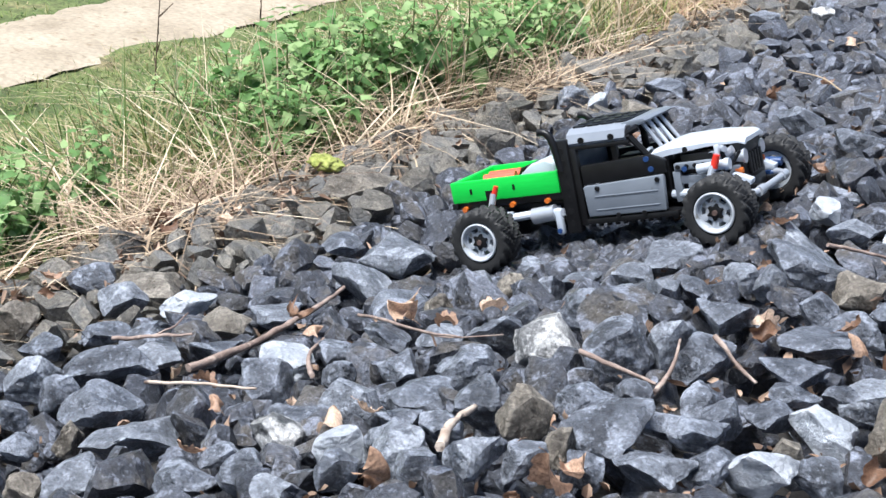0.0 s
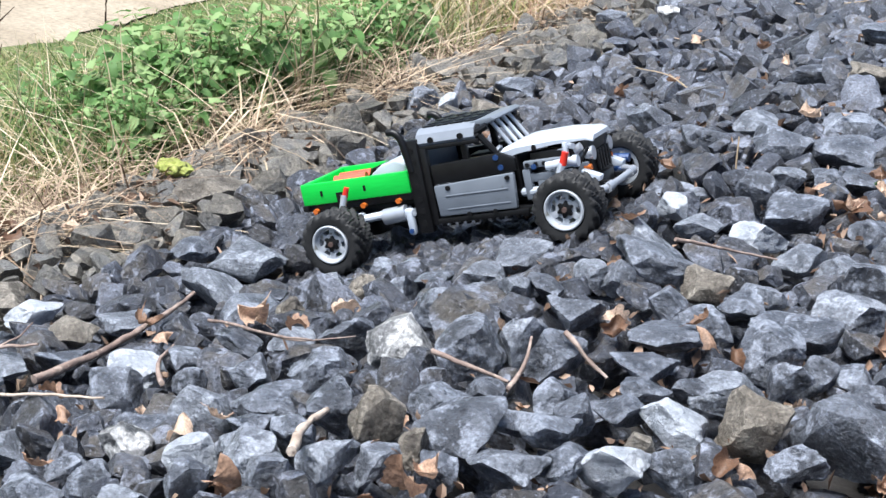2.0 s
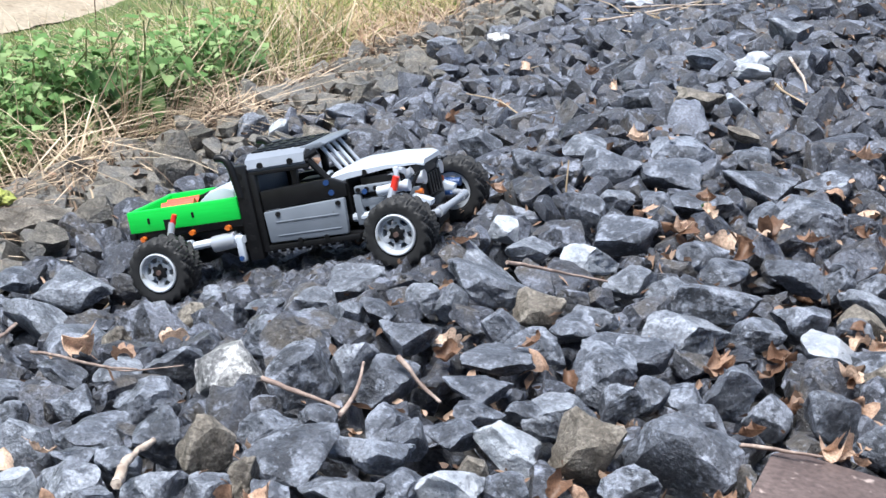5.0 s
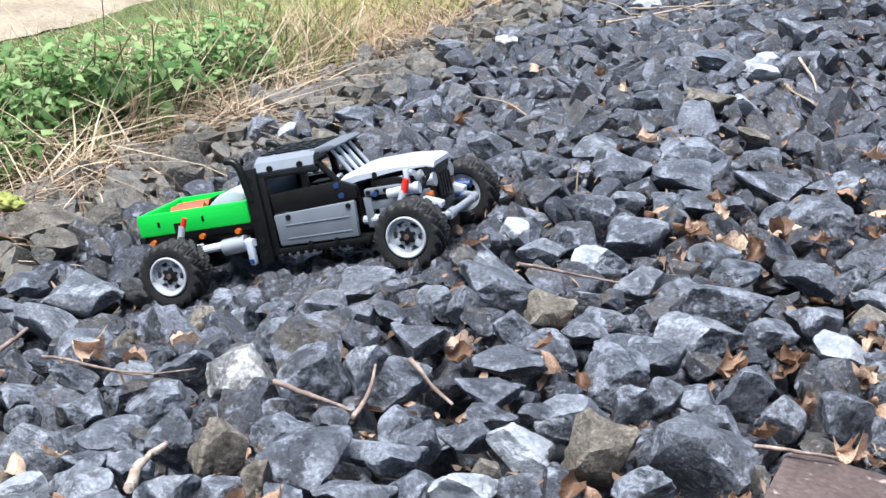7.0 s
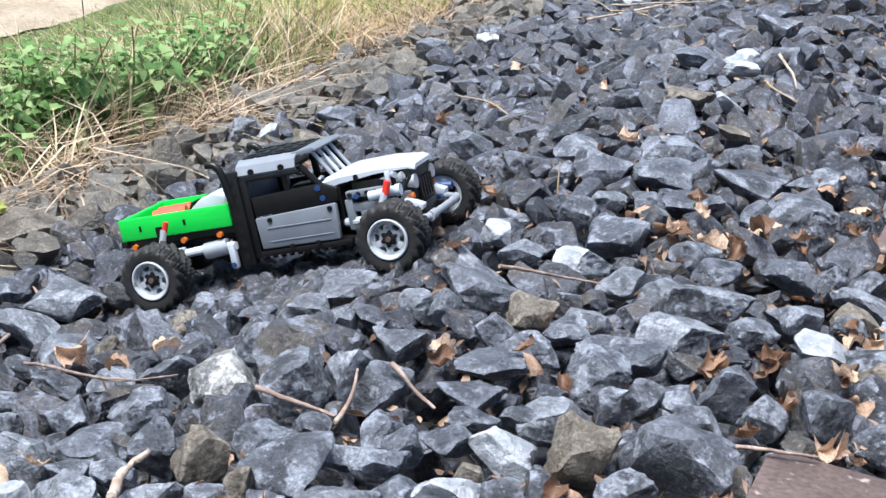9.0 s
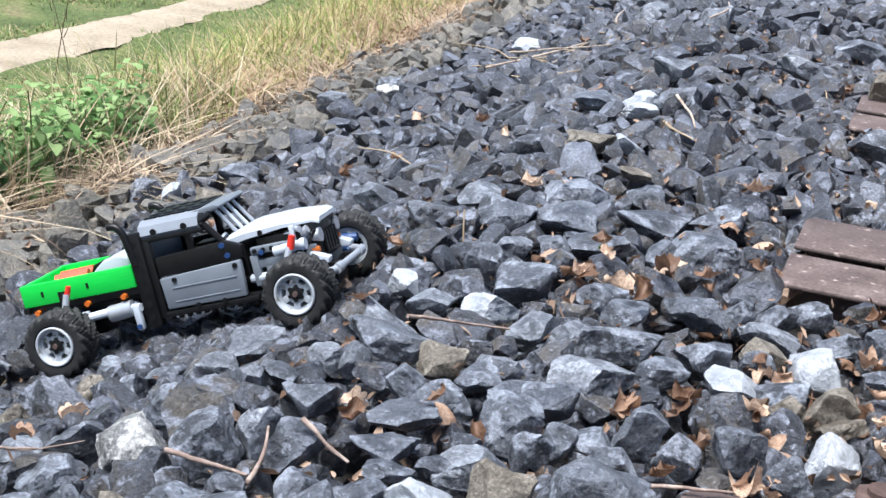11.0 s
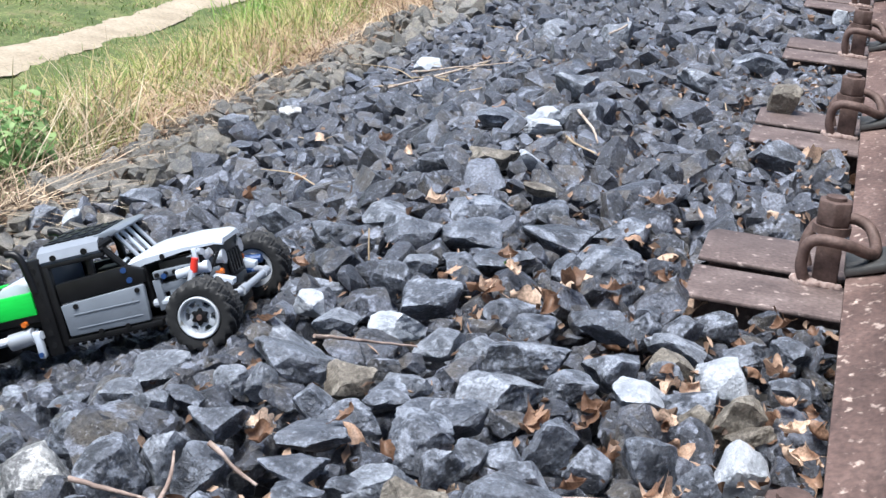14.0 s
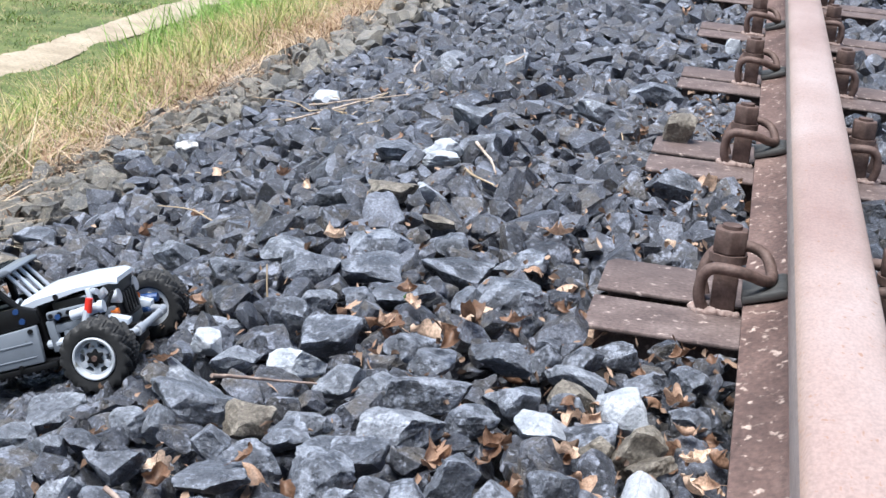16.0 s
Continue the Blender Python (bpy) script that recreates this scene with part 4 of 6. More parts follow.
# ---- the toy truck ----
def tyre_and_rim(parent, x, y, z, R=0.0318, w=0.035):
    """A wheel on its axle, which lies along y; out: the side that faces away from the truck."""
    out = -1 if y < 0 else 1
    wheel = thing("wheel", "", "")
    wheel.parent = parent
    wheel.matrix_basis = pose(x, y, z)
    # moulded rubber body: two rows of slanted lugs that meet in a chevron and run over the shoulders
    prof = [(0.0183, -0.36), (0.0208, -0.46), (0.0243, -0.48), (0.0275, -0.47), (0.0291, -0.42), (0.0295, -0.34), (0.0295, -0.24), (0.0295, -0.13), (0.0295, -0.03),
            (0.0295, 0.03), (0.0295, 0.13), (0.0295, 0.24), (0.0295, 0.34), (0.0291, 0.42), (0.0275, 0.47), (0.0243, 0.48), (0.0208, 0.46), (0.0183, 0.36)]
    seg, lugs = 153, 17
    bm = bmesh.new()
    rings = []
    for k in range(seg):
        a = 2 * math.pi * k / seg
        ring = []
        for r, q in prof:
            if r > 0.0265:
                ph = (lugs * (a / (2 * math.pi) - 0.075 * abs(q) / 0.45) + (0.5 if q > 0 else 0.0)) % 1.0
                edge = min(ph, 1 - ph) * 2
                lug = 1.0 if edge < 0.44 else max(0.0, 1 - (edge - 0.44) / 0.12)
                r += (R - 0.0295) * lug * (1.0 if r > 0.0288 else 0.75)
            ring.append(bm.verts.new((r * math.cos(a), q * w, r * math.sin(a))))
        rings.append(ring)
    for k in range(seg):
        u, v = rings[k], rings[(k + 1) % seg]
        for j in range(len(prof)):
            bm.faces.new((u[j], v[j], v[(j + 1) % len(prof)], u[(j + 1) % len(prof)]))
    bmesh.ops.recalc_face_normals(bm, faces=bm.faces[:])
    part("tyre", bm, M_TYRE, wheel, "black rubber tyre with chevron lugs", smooth=35)
    # rim: lip, dish and spokes
    bm = bmesh.new()
    prof = [(0.0188, 0.36), (0.0190, 0.475), (0.0180, 0.495), (0.0168, 0.48), (0.0160, 0.37), (0.0152, 0.33), (0.0138, 0.33), (0.0134, 0.22), (0.0146, 0.06), (0.0146, -0.36), (0.0188, -0.40)]
    rings = [[bm.verts.new((r * math.cos(a), out * q * w, r * math.sin(a))) for r, q in prof] for a in (2 * math.pi * k / 36 for k in range(36))]
    for k in range(36):
        u, v = rings[k], rings[(k + 1) % 36]
        for j in range(len(prof)):
            bm.faces.new((u[j], v[j], v[(j + 1) % len(prof)], u[(j + 1) % len(prof)]))
    add_cyl(bm, (0, out * w * 0.18, 0), (0, out * w * 0.315, 0), 0.0098, seg=24)
    for k in range(6):
        a = 2 * math.pi * (k + 0.3) / 6
        c, s = math.cos(a), math.sin(a)
        add_box(bm, (0.0117 * c - 0.0030, out * w * 0.27 - 0.0022, 0.0117 * s - 0.0031), (0.0117 * c + 0.0030, out * w * 0.27 + 0.0022, 0.0117 * s + 0.0031), 0.0006, Matrix.Rotation(-a, 4, "Y"))
    bmesh.ops.recalc_face_normals(bm, faces=bm.faces[:])
    part("rim", bm, M_RIM, wheel, "light grey spoked rim", smooth=35)
    bm = bmesh.new()
    star = [((0.0080 if k % 4 < 2 else 0.0056) * math.cos(2 * math.pi * (k + 0.5) / 24), (0.0080 if k % 4 < 2 else 0.0056) * math.sin(2 * math.pi * (k + 0.5) / 24)) for k in range(24)]
    add_prism(bm, star, 0.0, out * w * 0.40, "y", 0.0006)
    part("hub", bm, M_BLACK, wheel, "black hub", smooth=35)
    bm = bmesh.new()
    add_cyl(bm, (0, 0, 0), (0, out * w * 0.45, 0), 0.0026, seg=8)
    part("axle_end", bm, M_NUT, wheel, "brown axle end", smooth=35)
    return wheel


def holes(bm, pts, r, y, depth=0.0012, seg=12):
    """Round pin heads that stand a little proud of a side panel."""
    for x, z in pts:
        add_cyl(bm, (x, y, z), (x, y + depth * (-1 if y < 0 else 1), z), r, seg=seg)
    return bm


def toy_truck(m):
    t = thing("toy_pickup_truck", "black and grey plastic toy pickup truck with green cargo bed", "toy truck")
    WB, HALF = 0.2445, 0.082
    for x, y, dz in ((0, -HALF, 0), (WB, -HALF, 0), (0, HALF, 0.004), (WB, HALF, 0.004)):
        tyre_and_rim(t, x, y, 0.035 + dz)
    S = (-1, 1)
    # chassis
    bm = bmesh.new()
    for s in S:
        add_box(bm, (-0.02, s * 0.030 - 0.004, 0.060), (0.250, s * 0.030 + 0.004, 0.068), 0.0008)
        add_box(bm, (-0.026, s * 0.042 - 0.004, 0.070), (0.090, s * 0.042 + 0.004, 0.078), 0.0008)
    for x in (-0.02, 0.03, 0.08, 0.2, 0.245):
        add_box(bm, (x, -0.034, 0.058), (x + 0.008, 0.034, 0.066), 0.0008)
    add_box(bm, (0.06, -0.022, 0.047), (0.20, 0.022, 0.060), 0.002)
    add_box(bm, (0.09, -0.042, 0.0455), (0.205, 0.042, 0.050), 0.0015)
    add_box(bm, (-0.027, -0.05, 0.0715), (-0.021, 0.05, 0.0775), 0.0008)
    part("chassis", bm, M_BLACK, t, "black beam chassis", smooth=35)
    for x in (0, WB):
        bm = bmesh.new()
        add_cyl(bm, (x, -HALF + 0.008, 0.035), (x, HALF - 0.008, 0.035), 0.0042, seg=12)
        add_box(bm, (x - 0.013, -0.016, 0.022), (x + 0.013, 0.016, 0.050), 0.003)
        part("axle", bm, M_BLACK, t, smooth=35)
        for s in S:
            arm = bmesh.new()
            add_box(arm, (x - 0.008, s * 0.052 - 0.012, 0.030), (x + 0.008, s * 0.052 + 0.012, 0.044), 0.002)
            add_cyl(arm, (x - 0.012, s * 0.060, 0.052), (x + 0.014, s * 0.060, 0.048), 0.0042, seg=10)
            add_box(arm, (x - 0.004, s * 0.050 - 0.016, 0.046), (x + 0.004, s * 0.050 + 0.016, 0.053), 0.001)
            part("suspension_arm", arm, M_BLUE, t, "dark blue suspension block", smooth=35)
            lk = bmesh.new()
            k = 1 if x == 0 else -1
            add_cyl(lk, (x + k * 0.012, s * 0.048, 0.046), (x + k * 0.062, s * 0.034, 0.046), 0.0042, seg=10)
            add_cyl(lk, (x + k * 0.012, s * 0.048, 0.040), (x + k * 0.012, s * 0.048, 0.052), 0.005, seg=12)
            part("link", lk, M_LGREY, t, "light grey suspension link", smooth=35)
            tilt, xs = (0.006, -0.002) if x == 0 else (0.008, x - 0.017)
            sh = bmesh.new()
            add_cyl(sh, (xs, s * 0.062, 0.052), (xs + tilt, s * 0.056, 0.071 if x else 0.074), 0.0034, seg=10)
            add_cyl(sh, (xs - 0.006, s * 0.062, 0.053), (xs + 0.006, s * 0.062, 0.053), 0.0045, seg=10)
            shock = part("shock_absorber", sh, M_SILVER, t, "silver and red shock absorber", smooth=35)
            top = bmesh.new()
            add_cyl(top, (xs + tilt, s * 0.056, 0.069 if x else 0.072), (xs + 0.001 + tilt * 1.5, s * 0.055, 0.0805 if x else 0.081), 0.0037 if x else 0.003, 0.0032 if x else 0.0026, 12)
            part("spring_cap", top, M_RED, shock, "red spring cap", smooth=35)
    # cargo bed: four printed walls and a floor
    x0, x1, yb, z0, z1, th = -0.026, 0.086, 0.054, 0.0785, 0.1000, 0.0060
    bm = bmesh.new()
    add_box(bm, (x0, -yb, z0), (x1, -yb + th, z1), 0.0012)
    add_box(bm, (x0, yb - th, z0), (x1, yb, z1), 0.0012)
    add_box(bm, (x0 + 0.0005, -yb + th - 0.0005, z0 + 0.0003), (x0 + th, yb - th + 0.0005, z1 - 0.0003), 0.001)
    add_box(bm, (x1 - th, -yb + th - 0.0005, z0 + 0.0003), (x1 - 0.0005, yb - th + 0.0005, z1 - 0.0003), 0.001)
    add_box(bm, (x0 + th - 0.001, -yb + th - 0.001, z0 + 0.001), (x1 - th + 0.001, yb - th + 0.001, z0 + 0.0035))
    bed = part("cargo_bed", bm, M_GREEN, t, "bright green open cargo bed", smooth=35)
    # black bars put the shade of narrow wall openings into colour; nothing is cut
    for s in S:
        for a, b, c, d in ((-0.0062, -0.0038, 0.0865, 0.092), (0.0388, 0.0412, 0.0865, 0.092), (0.010, 0.020, 0.0787, 0.0885)):
            part("slot", add_box(bmesh.new(), (a, s * (yb + 0.0002) - 0.0006, c), (b, s * (yb + 0.0002) + 0.0006, d), 0.0003), M_BLACK, bed, "black bar coloured as the shade in a bed wall opening")
    # the rear wall's openings are shaded by black bars too
    for y in (-0.026, 0.026):
        part("slot", add_box(bmesh.new(), (x0 - 0.0008, y - 0.0015, 0.0855), (x0 + 0.0004, y + 0.0015, 0.0925), 0.0003), M_BLACK, bed, "black bar coloured as the shade in a bed wall opening")
    # load in the bed
    for y, x in ((-0.012, 0.0), (0.008, -0.002)):
        bm = bmesh.new()
        add_cyl(bm, (x - 0.006, y, 0.0915), (x + 0.026, y + 0.004, 0.0915), 0.0082, seg=16)
        part("capsule", bm, M_CORAL, t, "coral-red cylinder lying in the bed", smooth=35)
    bm = bmesh.new()
    add_prism(bm, [(0.042, 0.083), (0.079, 0.083), (0.079, 0.106), (0.070, 0.110), (0.054, 0.107), (0.042, 0.098)], -0.040, 0.034, "y", 0.003)
    for y in (-0.022, 0.0, 0.02):
        add_cyl(bm, (0.050, y, 0.102), (0.078, y, 0.109), 0.004, seg=10)
    part("receiver_box", bm, M_BOX, t, "milky white plastic box", smooth=35)
    bm = bmesh.new()
    for k in range(5):
        a = 0.006 * k
        add_tube(bm, bend([(0.022 + a, -0.035 + 0.012 * k, 0.084), (0.034, -0.02 + a, 0.095), (0.046, -0.03 + 0.01 * k, 0.104), (0.078, -0.034 + a, 0.100)], 5), 0.0014, 6)
    add_box(bm, (0.02, -0.03, 0.082), (0.036, 0.03, 0.089), 0.002)
    part("cables", bm, M_BLACK, t, "black cables", smooth=60)
    # rear lights and side reflectors
    for s in S:
        bm = bmesh.new()
        add_box(bm, (-0.025, s * 0.026 - 0.009, 0.064), (-0.019, s * 0.026 + 0.009, 0.0705), 0.001)
        lamp = part("tail_light", bm, M_RED, t, "red and orange tail light", smooth=35)
        bm = bmesh.new()
        add_box(bm, (-0.0258, s * 0.026 + s * 0.002, 0.0648), (-0.0235, s * 0.026 + s * 0.0085, 0.0698), 0.0006)
        part("indicator", bm, M_ORANGE, lamp, smooth=35)
        for x in (-0.014, 0.036, 0.072):
            bm = bmesh.new()
            add_cyl(bm, (x, s * 0.050, 0.0722), (x, s * 0.0570, 0.0722), 0.0026, seg=12)
            part("side_light", bm, M_ORANGE, t, "round orange side light", smooth=35)
        bm = bmesh.new()
        add_cyl(bm, (0.054, s * 0.046, 0.056), (0.077, s * 0.046, 0.058), 0.0080, seg=18)
        tank = part("tank", bm, M_SILVER, t, "silver side tank", smooth=35)
        bm = bmesh.new()
        add_box(bm, (0.078, s * 0.050 - 0.004, 0.036), (0.085, s * 0.050 + 0.004, 0.062), 0.0025)
        add_cyl(bm, (0.076, s * 0.046, 0.058), (0.086, s * 0.050, 0.058), 0.004, seg=10)
        part("bracket", bm, M_LGREY, tank, smooth=35)
        part("pin", holes(bmesh.new(), [(0.0815, 0.0405)], 0.0024, s * 0.0542), M_BLUE, tank, "small blue pin", smooth=35)
        # cab side: post, upper panel, door
        bm = bmesh.new()
        add_box(bm, (0.088, s * 0.046 - 0.006, 0.036), (0.102, s * 0.046 + 0.006, 0.128), 0.002)
        for z in (0.046, 0.058, 0.070, 0.082, 0.094, 0.106, 0.118):
            add_cyl(bm, (0.095, s * 0.0515, z), (0.095, s * 0.0526, z), 0.0030, seg=10)
        add_box(bm, (0.1015, s * 0.045 - 0.004, 0.042), (0.1085, s * 0.045 + 0.004, 0.118), 0.0015)
        post = part("post", bm, M_BLACK, t, "black rear cab post", smooth=35)
        bm = bmesh.new()
        add_tube(bm, bend([(0.092, s * 0.051, 0.098), (0.090, s * 0.052, 0.118), (0.088, s * 0.052, 0.130), (0.083, s * 0.052, 0.137), (0.076, s * 0.052, 0.1385)], 5), 0.0036, 10)
        part("exhaust_pipe", bm, M_BLACK, post, "black curved exhaust pipe", smooth=60)
        bm = bmesh.new()
        add_prism(bm, [(0.110, 0.0816), (0.191, 0.0852), (0.191, 0.097), (0.178, 0.1035), (0.110, 0.1005)], s * 0.0455 - 0.0035, s * 0.0455 + 0.0035, "y", 0.0012)
        part("upper_panel", bm, M_BLACK, t, "black panel below the window", smooth=35)
        bm = bmesh.new()
        add_prism(bm, [(0.111, 0.0505), (0.186, 0.0498), (0.188, 0.0840), (0.110, 0.0806)], s * 0.048 - 0.0035, s * 0.048 + 0.0035, "y", 0.0015)
        add_box(bm, (0.120, s * 0.0517 - 0.0006, 0.0690), (0.181, s * 0.0517 + 0.0006, 0.0705), 0.0005)
        add_box(bm, (0.120, s * 0.0517 - 0.0006, 0.0560), (0.181, s * 0.0517 + 0.0006, 0.0573), 0.0005)
        door = part("door", bm, M_DOOR, t, "bluish-grey door panel", smooth=35)
        for p in ((0.124, 0.0775), (0.182, 0.0800), (0.140, 0.0500), (0.165, 0.0496)):
            part("pin", holes(bmesh.new(), [p], 0.0024, s * 0.0515), M_BLACK, door, smooth=35)
        for p in ((0.174, 0.1000), (0.177, 0.0900)):
            part("pin", holes(bmesh.new(), [p], 0.0027, s * 0.049), M_BLUE, door, "small blue pin", smooth=35)
        # studded sill under the door
        bm = bmesh.new()
        add_box(bm, (0.108, s * 0.047 - 0.004, 0.0430), (0.196, s * 0.047 + 0.004, 0.0485), 0.001)
        for k in range(11):
            add_cyl(bm, (0.112 + 0.008 * k, s * 0.047, 0.0405), (0.112 + 0.008 * k, s * 0.047, 0.0435), 0.0025, seg=10)
        part("sill", bm, M_BLACK, t, "black studded sill", smooth=35)
        # mechanism behind the front wheel arch
        bm = bmesh.new()
        add_box(bm, (0.205, s * 0.026 - 0.008, 0.066), (0.262, s * 0.026 + 0.008, 0.098), 0.002)
        for x, z in ((0.214, 0.088), (0.226, 0.076), (0.246, 0.094), (0.256, 0.080)):
            add_cyl(bm, (x, s * 0.030, z), (x, s * 0.0405, z), 0.0038, seg=12)
        add_box(bm, (0.238, s * 0.034 - 0.003, 0.082), (0.262, s * 0.034 + 0.003, 0.088), 0.001)
        part("engine_frame", bm, M_BLACK, t, "black engine frame with pins", smooth=35)
        bm = bmesh.new()
        add_cyl(bm, (0.232, s * 0.050, 0.085), (0.266, s * 0.050, 0.087), 0.0046, seg=14)
        add_cyl(bm, (0.266, s * 0.050, 0.087), (0.272, s * 0.050, 0.087), 0.0056, seg=14)
        add_cyl(bm, (0.252, s * 0.036, 0.086), (0.252, s * 0.050, 0.086), 0.003, seg=10)
        add_box(bm, (0.252, s * 0.040 - 0.003, 0.084), (0.257, s * 0.040 + 0.003, 0.104), 0.001)
        part("cylinder", bm, M_LGREY, t, "pale grey plastic cylinder", smooth=35)
        bm = bmesh.new()
        add_box(bm, (0.246, s * 0.044 - 0.004, 0.064), (0.262, s * 0.044 + 0.004, 0.073), 0.0012)
        part("blue_block", bm, M_BLUE, t, "dark blue connector", smooth=35)
        part("pin", holes(bmesh.new(), [(0.206, 0.086)], 0.0026, s * 0.0445), M_BLUE, t, "small blue pin", smooth=35)
        # front quarter: grey brackets and beams
        bm = bmesh.new()
        add_box(bm, (0.194, s * 0.040 - 0.004, 0.055), (0.201, s * 0.040 + 0.004, 0.084), 0.001)
        add_box(bm, (0.198, s * 0.038 - 0.004, 0.071), (0.240, s * 0.038 + 0.004, 0.079), 0.001)
        add_box(bm, (0.206, s * 0.038 - 0.004, 0.062), (0.213, s * 0.038 + 0.004, 0.074), 0.001)
        add_box(bm, (0.228, s * 0.036 - 0.004, 0.070), (0.236, s * 0.036 + 0.004, 0.098), 0.001)
        part("front_bracket", bm, M_DOOR, t, "grey front bracket", smooth=35)
        bm = bmesh.new()
        add_cyl(bm, (0.236, s * 0.030, 0.088), (0.270, s * 0.030, 0.090), 0.0042, seg=10)
        add_box(bm, (0.250, s * 0.028 - 0.006, 0.068), (0.276, s * 0.028 + 0.006, 0.082), 0.002)
        part("engine_block", bm, M_DOOR, t, smooth=35)
        bm = bmesh.new()
        add_cyl(bm, (0.272, s * 0.026, 0.089), (0.282, s * 0.026, 0.089), 0.0058, 0.0068, 16)
        lamp = part("headlight", bm, M_SILVER, t, "small round silver headlight", smooth=35)
        bm = bmesh.new()
        add_cyl(bm, (0.270, s * 0.032, 0.077), (0.279, s * 0.032, 0.077), 0.0026, seg=12)
        part("front_indicator", bm, M_ORANGE, t, smooth=35)
        # hoses, joints and a beam under the bonnet, its holes only drawn on
        bm = bmesh.new()
        add_box(bm, (0.196, s * 0.0405 - 0.0035, 0.0845), (0.232, s * 0.0405 + 0.0035, 0.0915), 0.0012)
        beam = part("side_beam", bm, M_DOOR, t, "grey beam below the bonnet", smooth=35)
        # black discs stand for the shade in the beam's holes
        for x in (0.200, 0.208, 0.216, 0.224):
            part("pin", holes(bmesh.new(), [(x, 0.088)], 0.0022, s * 0.0438), M_BLACK, beam, smooth=35)
        bm = bmesh.new()
        add_tube(bm, bend([(0.204, s * 0.034, 0.070), (0.222, s * 0.042, 0.066), (0.240, s * 0.044, 0.074), (0.256, s * 0.038, 0.096)], 5), 0.0016, 7)
        part("hose", bm, M_BLACK, t, "thin black hose", smooth=60)
        bm = bmesh.new()
        add_cyl(bm, (0.264, s * 0.036, 0.094), (0.272, s * 0.036, 0.098), 0.0040, seg=12)
        add_cyl(bm, (0.258, s * 0.036, 0.100), (0.266, s * 0.044, 0.100), 0.0030, seg=10)
        part("joint", bm, M_SILVER, t, "silver joint", smooth=35)
        # window post
        bm = bmesh.new()
        add_box(bm, (0.140, s * 0.040 - 0.003, 0.096), (0.146, s * 0.040 + 0.003, 0.126), 0.001)
        add_tube(bm, [(0.157, s * 0.042, 0.129), (0.178, s * 0.040, 0.098)], 0.0032, 8)
        add_tube(bm, [(0.155, s * 0.043, 0.1275), (0.168, s * 0.040, 0.133)], 0.0034, 8)
        part("window_post", bm, M_BLACK, t, smooth=35)
    # roof: curved shell with pale edges
    bm = bmesh.new()
    add_prism(bm, [(-0.044, 0.121), (-0.048, 0.126), (-0.044, 0.134), (-0.034, 0.1385), (0.034, 0.1385), (0.044, 0.134), (0.048, 0.126), (0.044, 0.121), (0.042, 0.126), (0.034, 0.1325), (-0.034, 0.1325), (-0.042, 0.126)], 0.100, 0.157, "x")
    roof = part("roof", bm, M_ROOF, t, "grey rounded roof panels", smooth=35)
    bm = bmesh.new()
    add_prism(bm, [(-0.042, 0.1215), (-0.046, 0.126), (-0.042, 0.133), (-0.033, 0.1372), (0.033, 0.1372), (0.042, 0.133), (0.046, 0.126), (0.042, 0.1215), (0.038, 0.127), (0.030, 0.1315), (-0.030, 0.1315), (-0.038, 0.127)], 0.1565, 0.1605, "x")
    for s in S:
        trim = bmesh.new()
        add_box(trim, (0.099, s * 0.0455 - 0.0028, 0.1190), (0.160, s * 0.0455 + 0.0028, 0.1230), 0.001)
        part("roof_trim", trim, M_BLACK, roof, "black strip below the roof", smooth=35)
        # solid black cap, drawn for the shade inside the hollow panel end
        cap = bmesh.new()
        arc = [(s * (0.0470 - 0.0115 * math.sin(a)), 0.1225 + 0.0150 * (1 - math.cos(a))) for a in (math.pi / 2 * k / 6 for k in range(7))]
        add_prism(cap, arc + [(s * 0.0330, 0.1225)], 0.1568, 0.1585, "x")
        part("panel_end", cap, M_BLACK, roof, "black cap coloured as the shade inside a curved panel's end", smooth=35)
    part("roof_end", bm, M_BLACK, roof, "black arched roof end", smooth=35)
    for k in range(4):
        bm = bmesh.new()
        add_box(bm, (0.103 + 0.0138 * k, -0.033, 0.1383), (0.1150 + 0.0138 * k, 0.033, 0.1402), 0.0008)
        for j in range(3):
            add_box(bm, (0.106 + 0.0138 * k, -0.026 + 0.02 * j, 0.1395), (0.1125 + 0.0138 * k, -0.014 + 0.02 * j, 0.1412), 0.0005)
        part("roof_plate", bm, M_BLACK, roof, "black roof plate", smooth=35)
    for x in (0.115, 0.144):
        for s in S:
            part("pin", holes(bmesh.new(), [(x, 0.128)], 0.0030, s * 0.0475), M_BLACK, roof, smooth=35)
    bm = bmesh.new()
    add_prism(bm, [(0.150, 0.1355), (0.152, 0.1385), (0.172, 0.1405), (0.176, 0.1380), (0.171, 0.1350), (0.160, 0.132)], -0.037, 0.037, "y", 0.0012)
    part("sun_visor", bm, M_DOOR, t, "grey visor above the windscreen", smooth=35)
    for y in (-0.024, -0.008, 0.008, 0.024):
        bm = bmesh.new()
        add_tube(bm, [(0.167, y, 0.134), (0.185, y, 0.104)], 0.0020, 8)
        part("windscreen_bar", bm, M_SILVER if abs(y) > 0.01 else M_LGREY, t, "thin silver windscreen bar", smooth=35)
    # cab back wall and inside
    bm = bmesh.new()
    add_box(bm, (0.0985, -0.040, 0.082), (0.1035, 0.040, 0.124), 0.001)
    part("rear_wall", bm, M_DOOR, t, "grey rear cab wall", smooth=35)
    bm = bmesh.new()
    add_box(bm, (0.096, -0.043, 0.1235), (0.104, 0.043, 0.1275), 0.001)
    add_box(bm, (0.112, -0.038, 0.058), (0.19, 0.038, 0.066), 0.001)
    add_box(bm, (0.125, -0.034, 0.064), (0.150, -0.008, 0.098), 0.003)
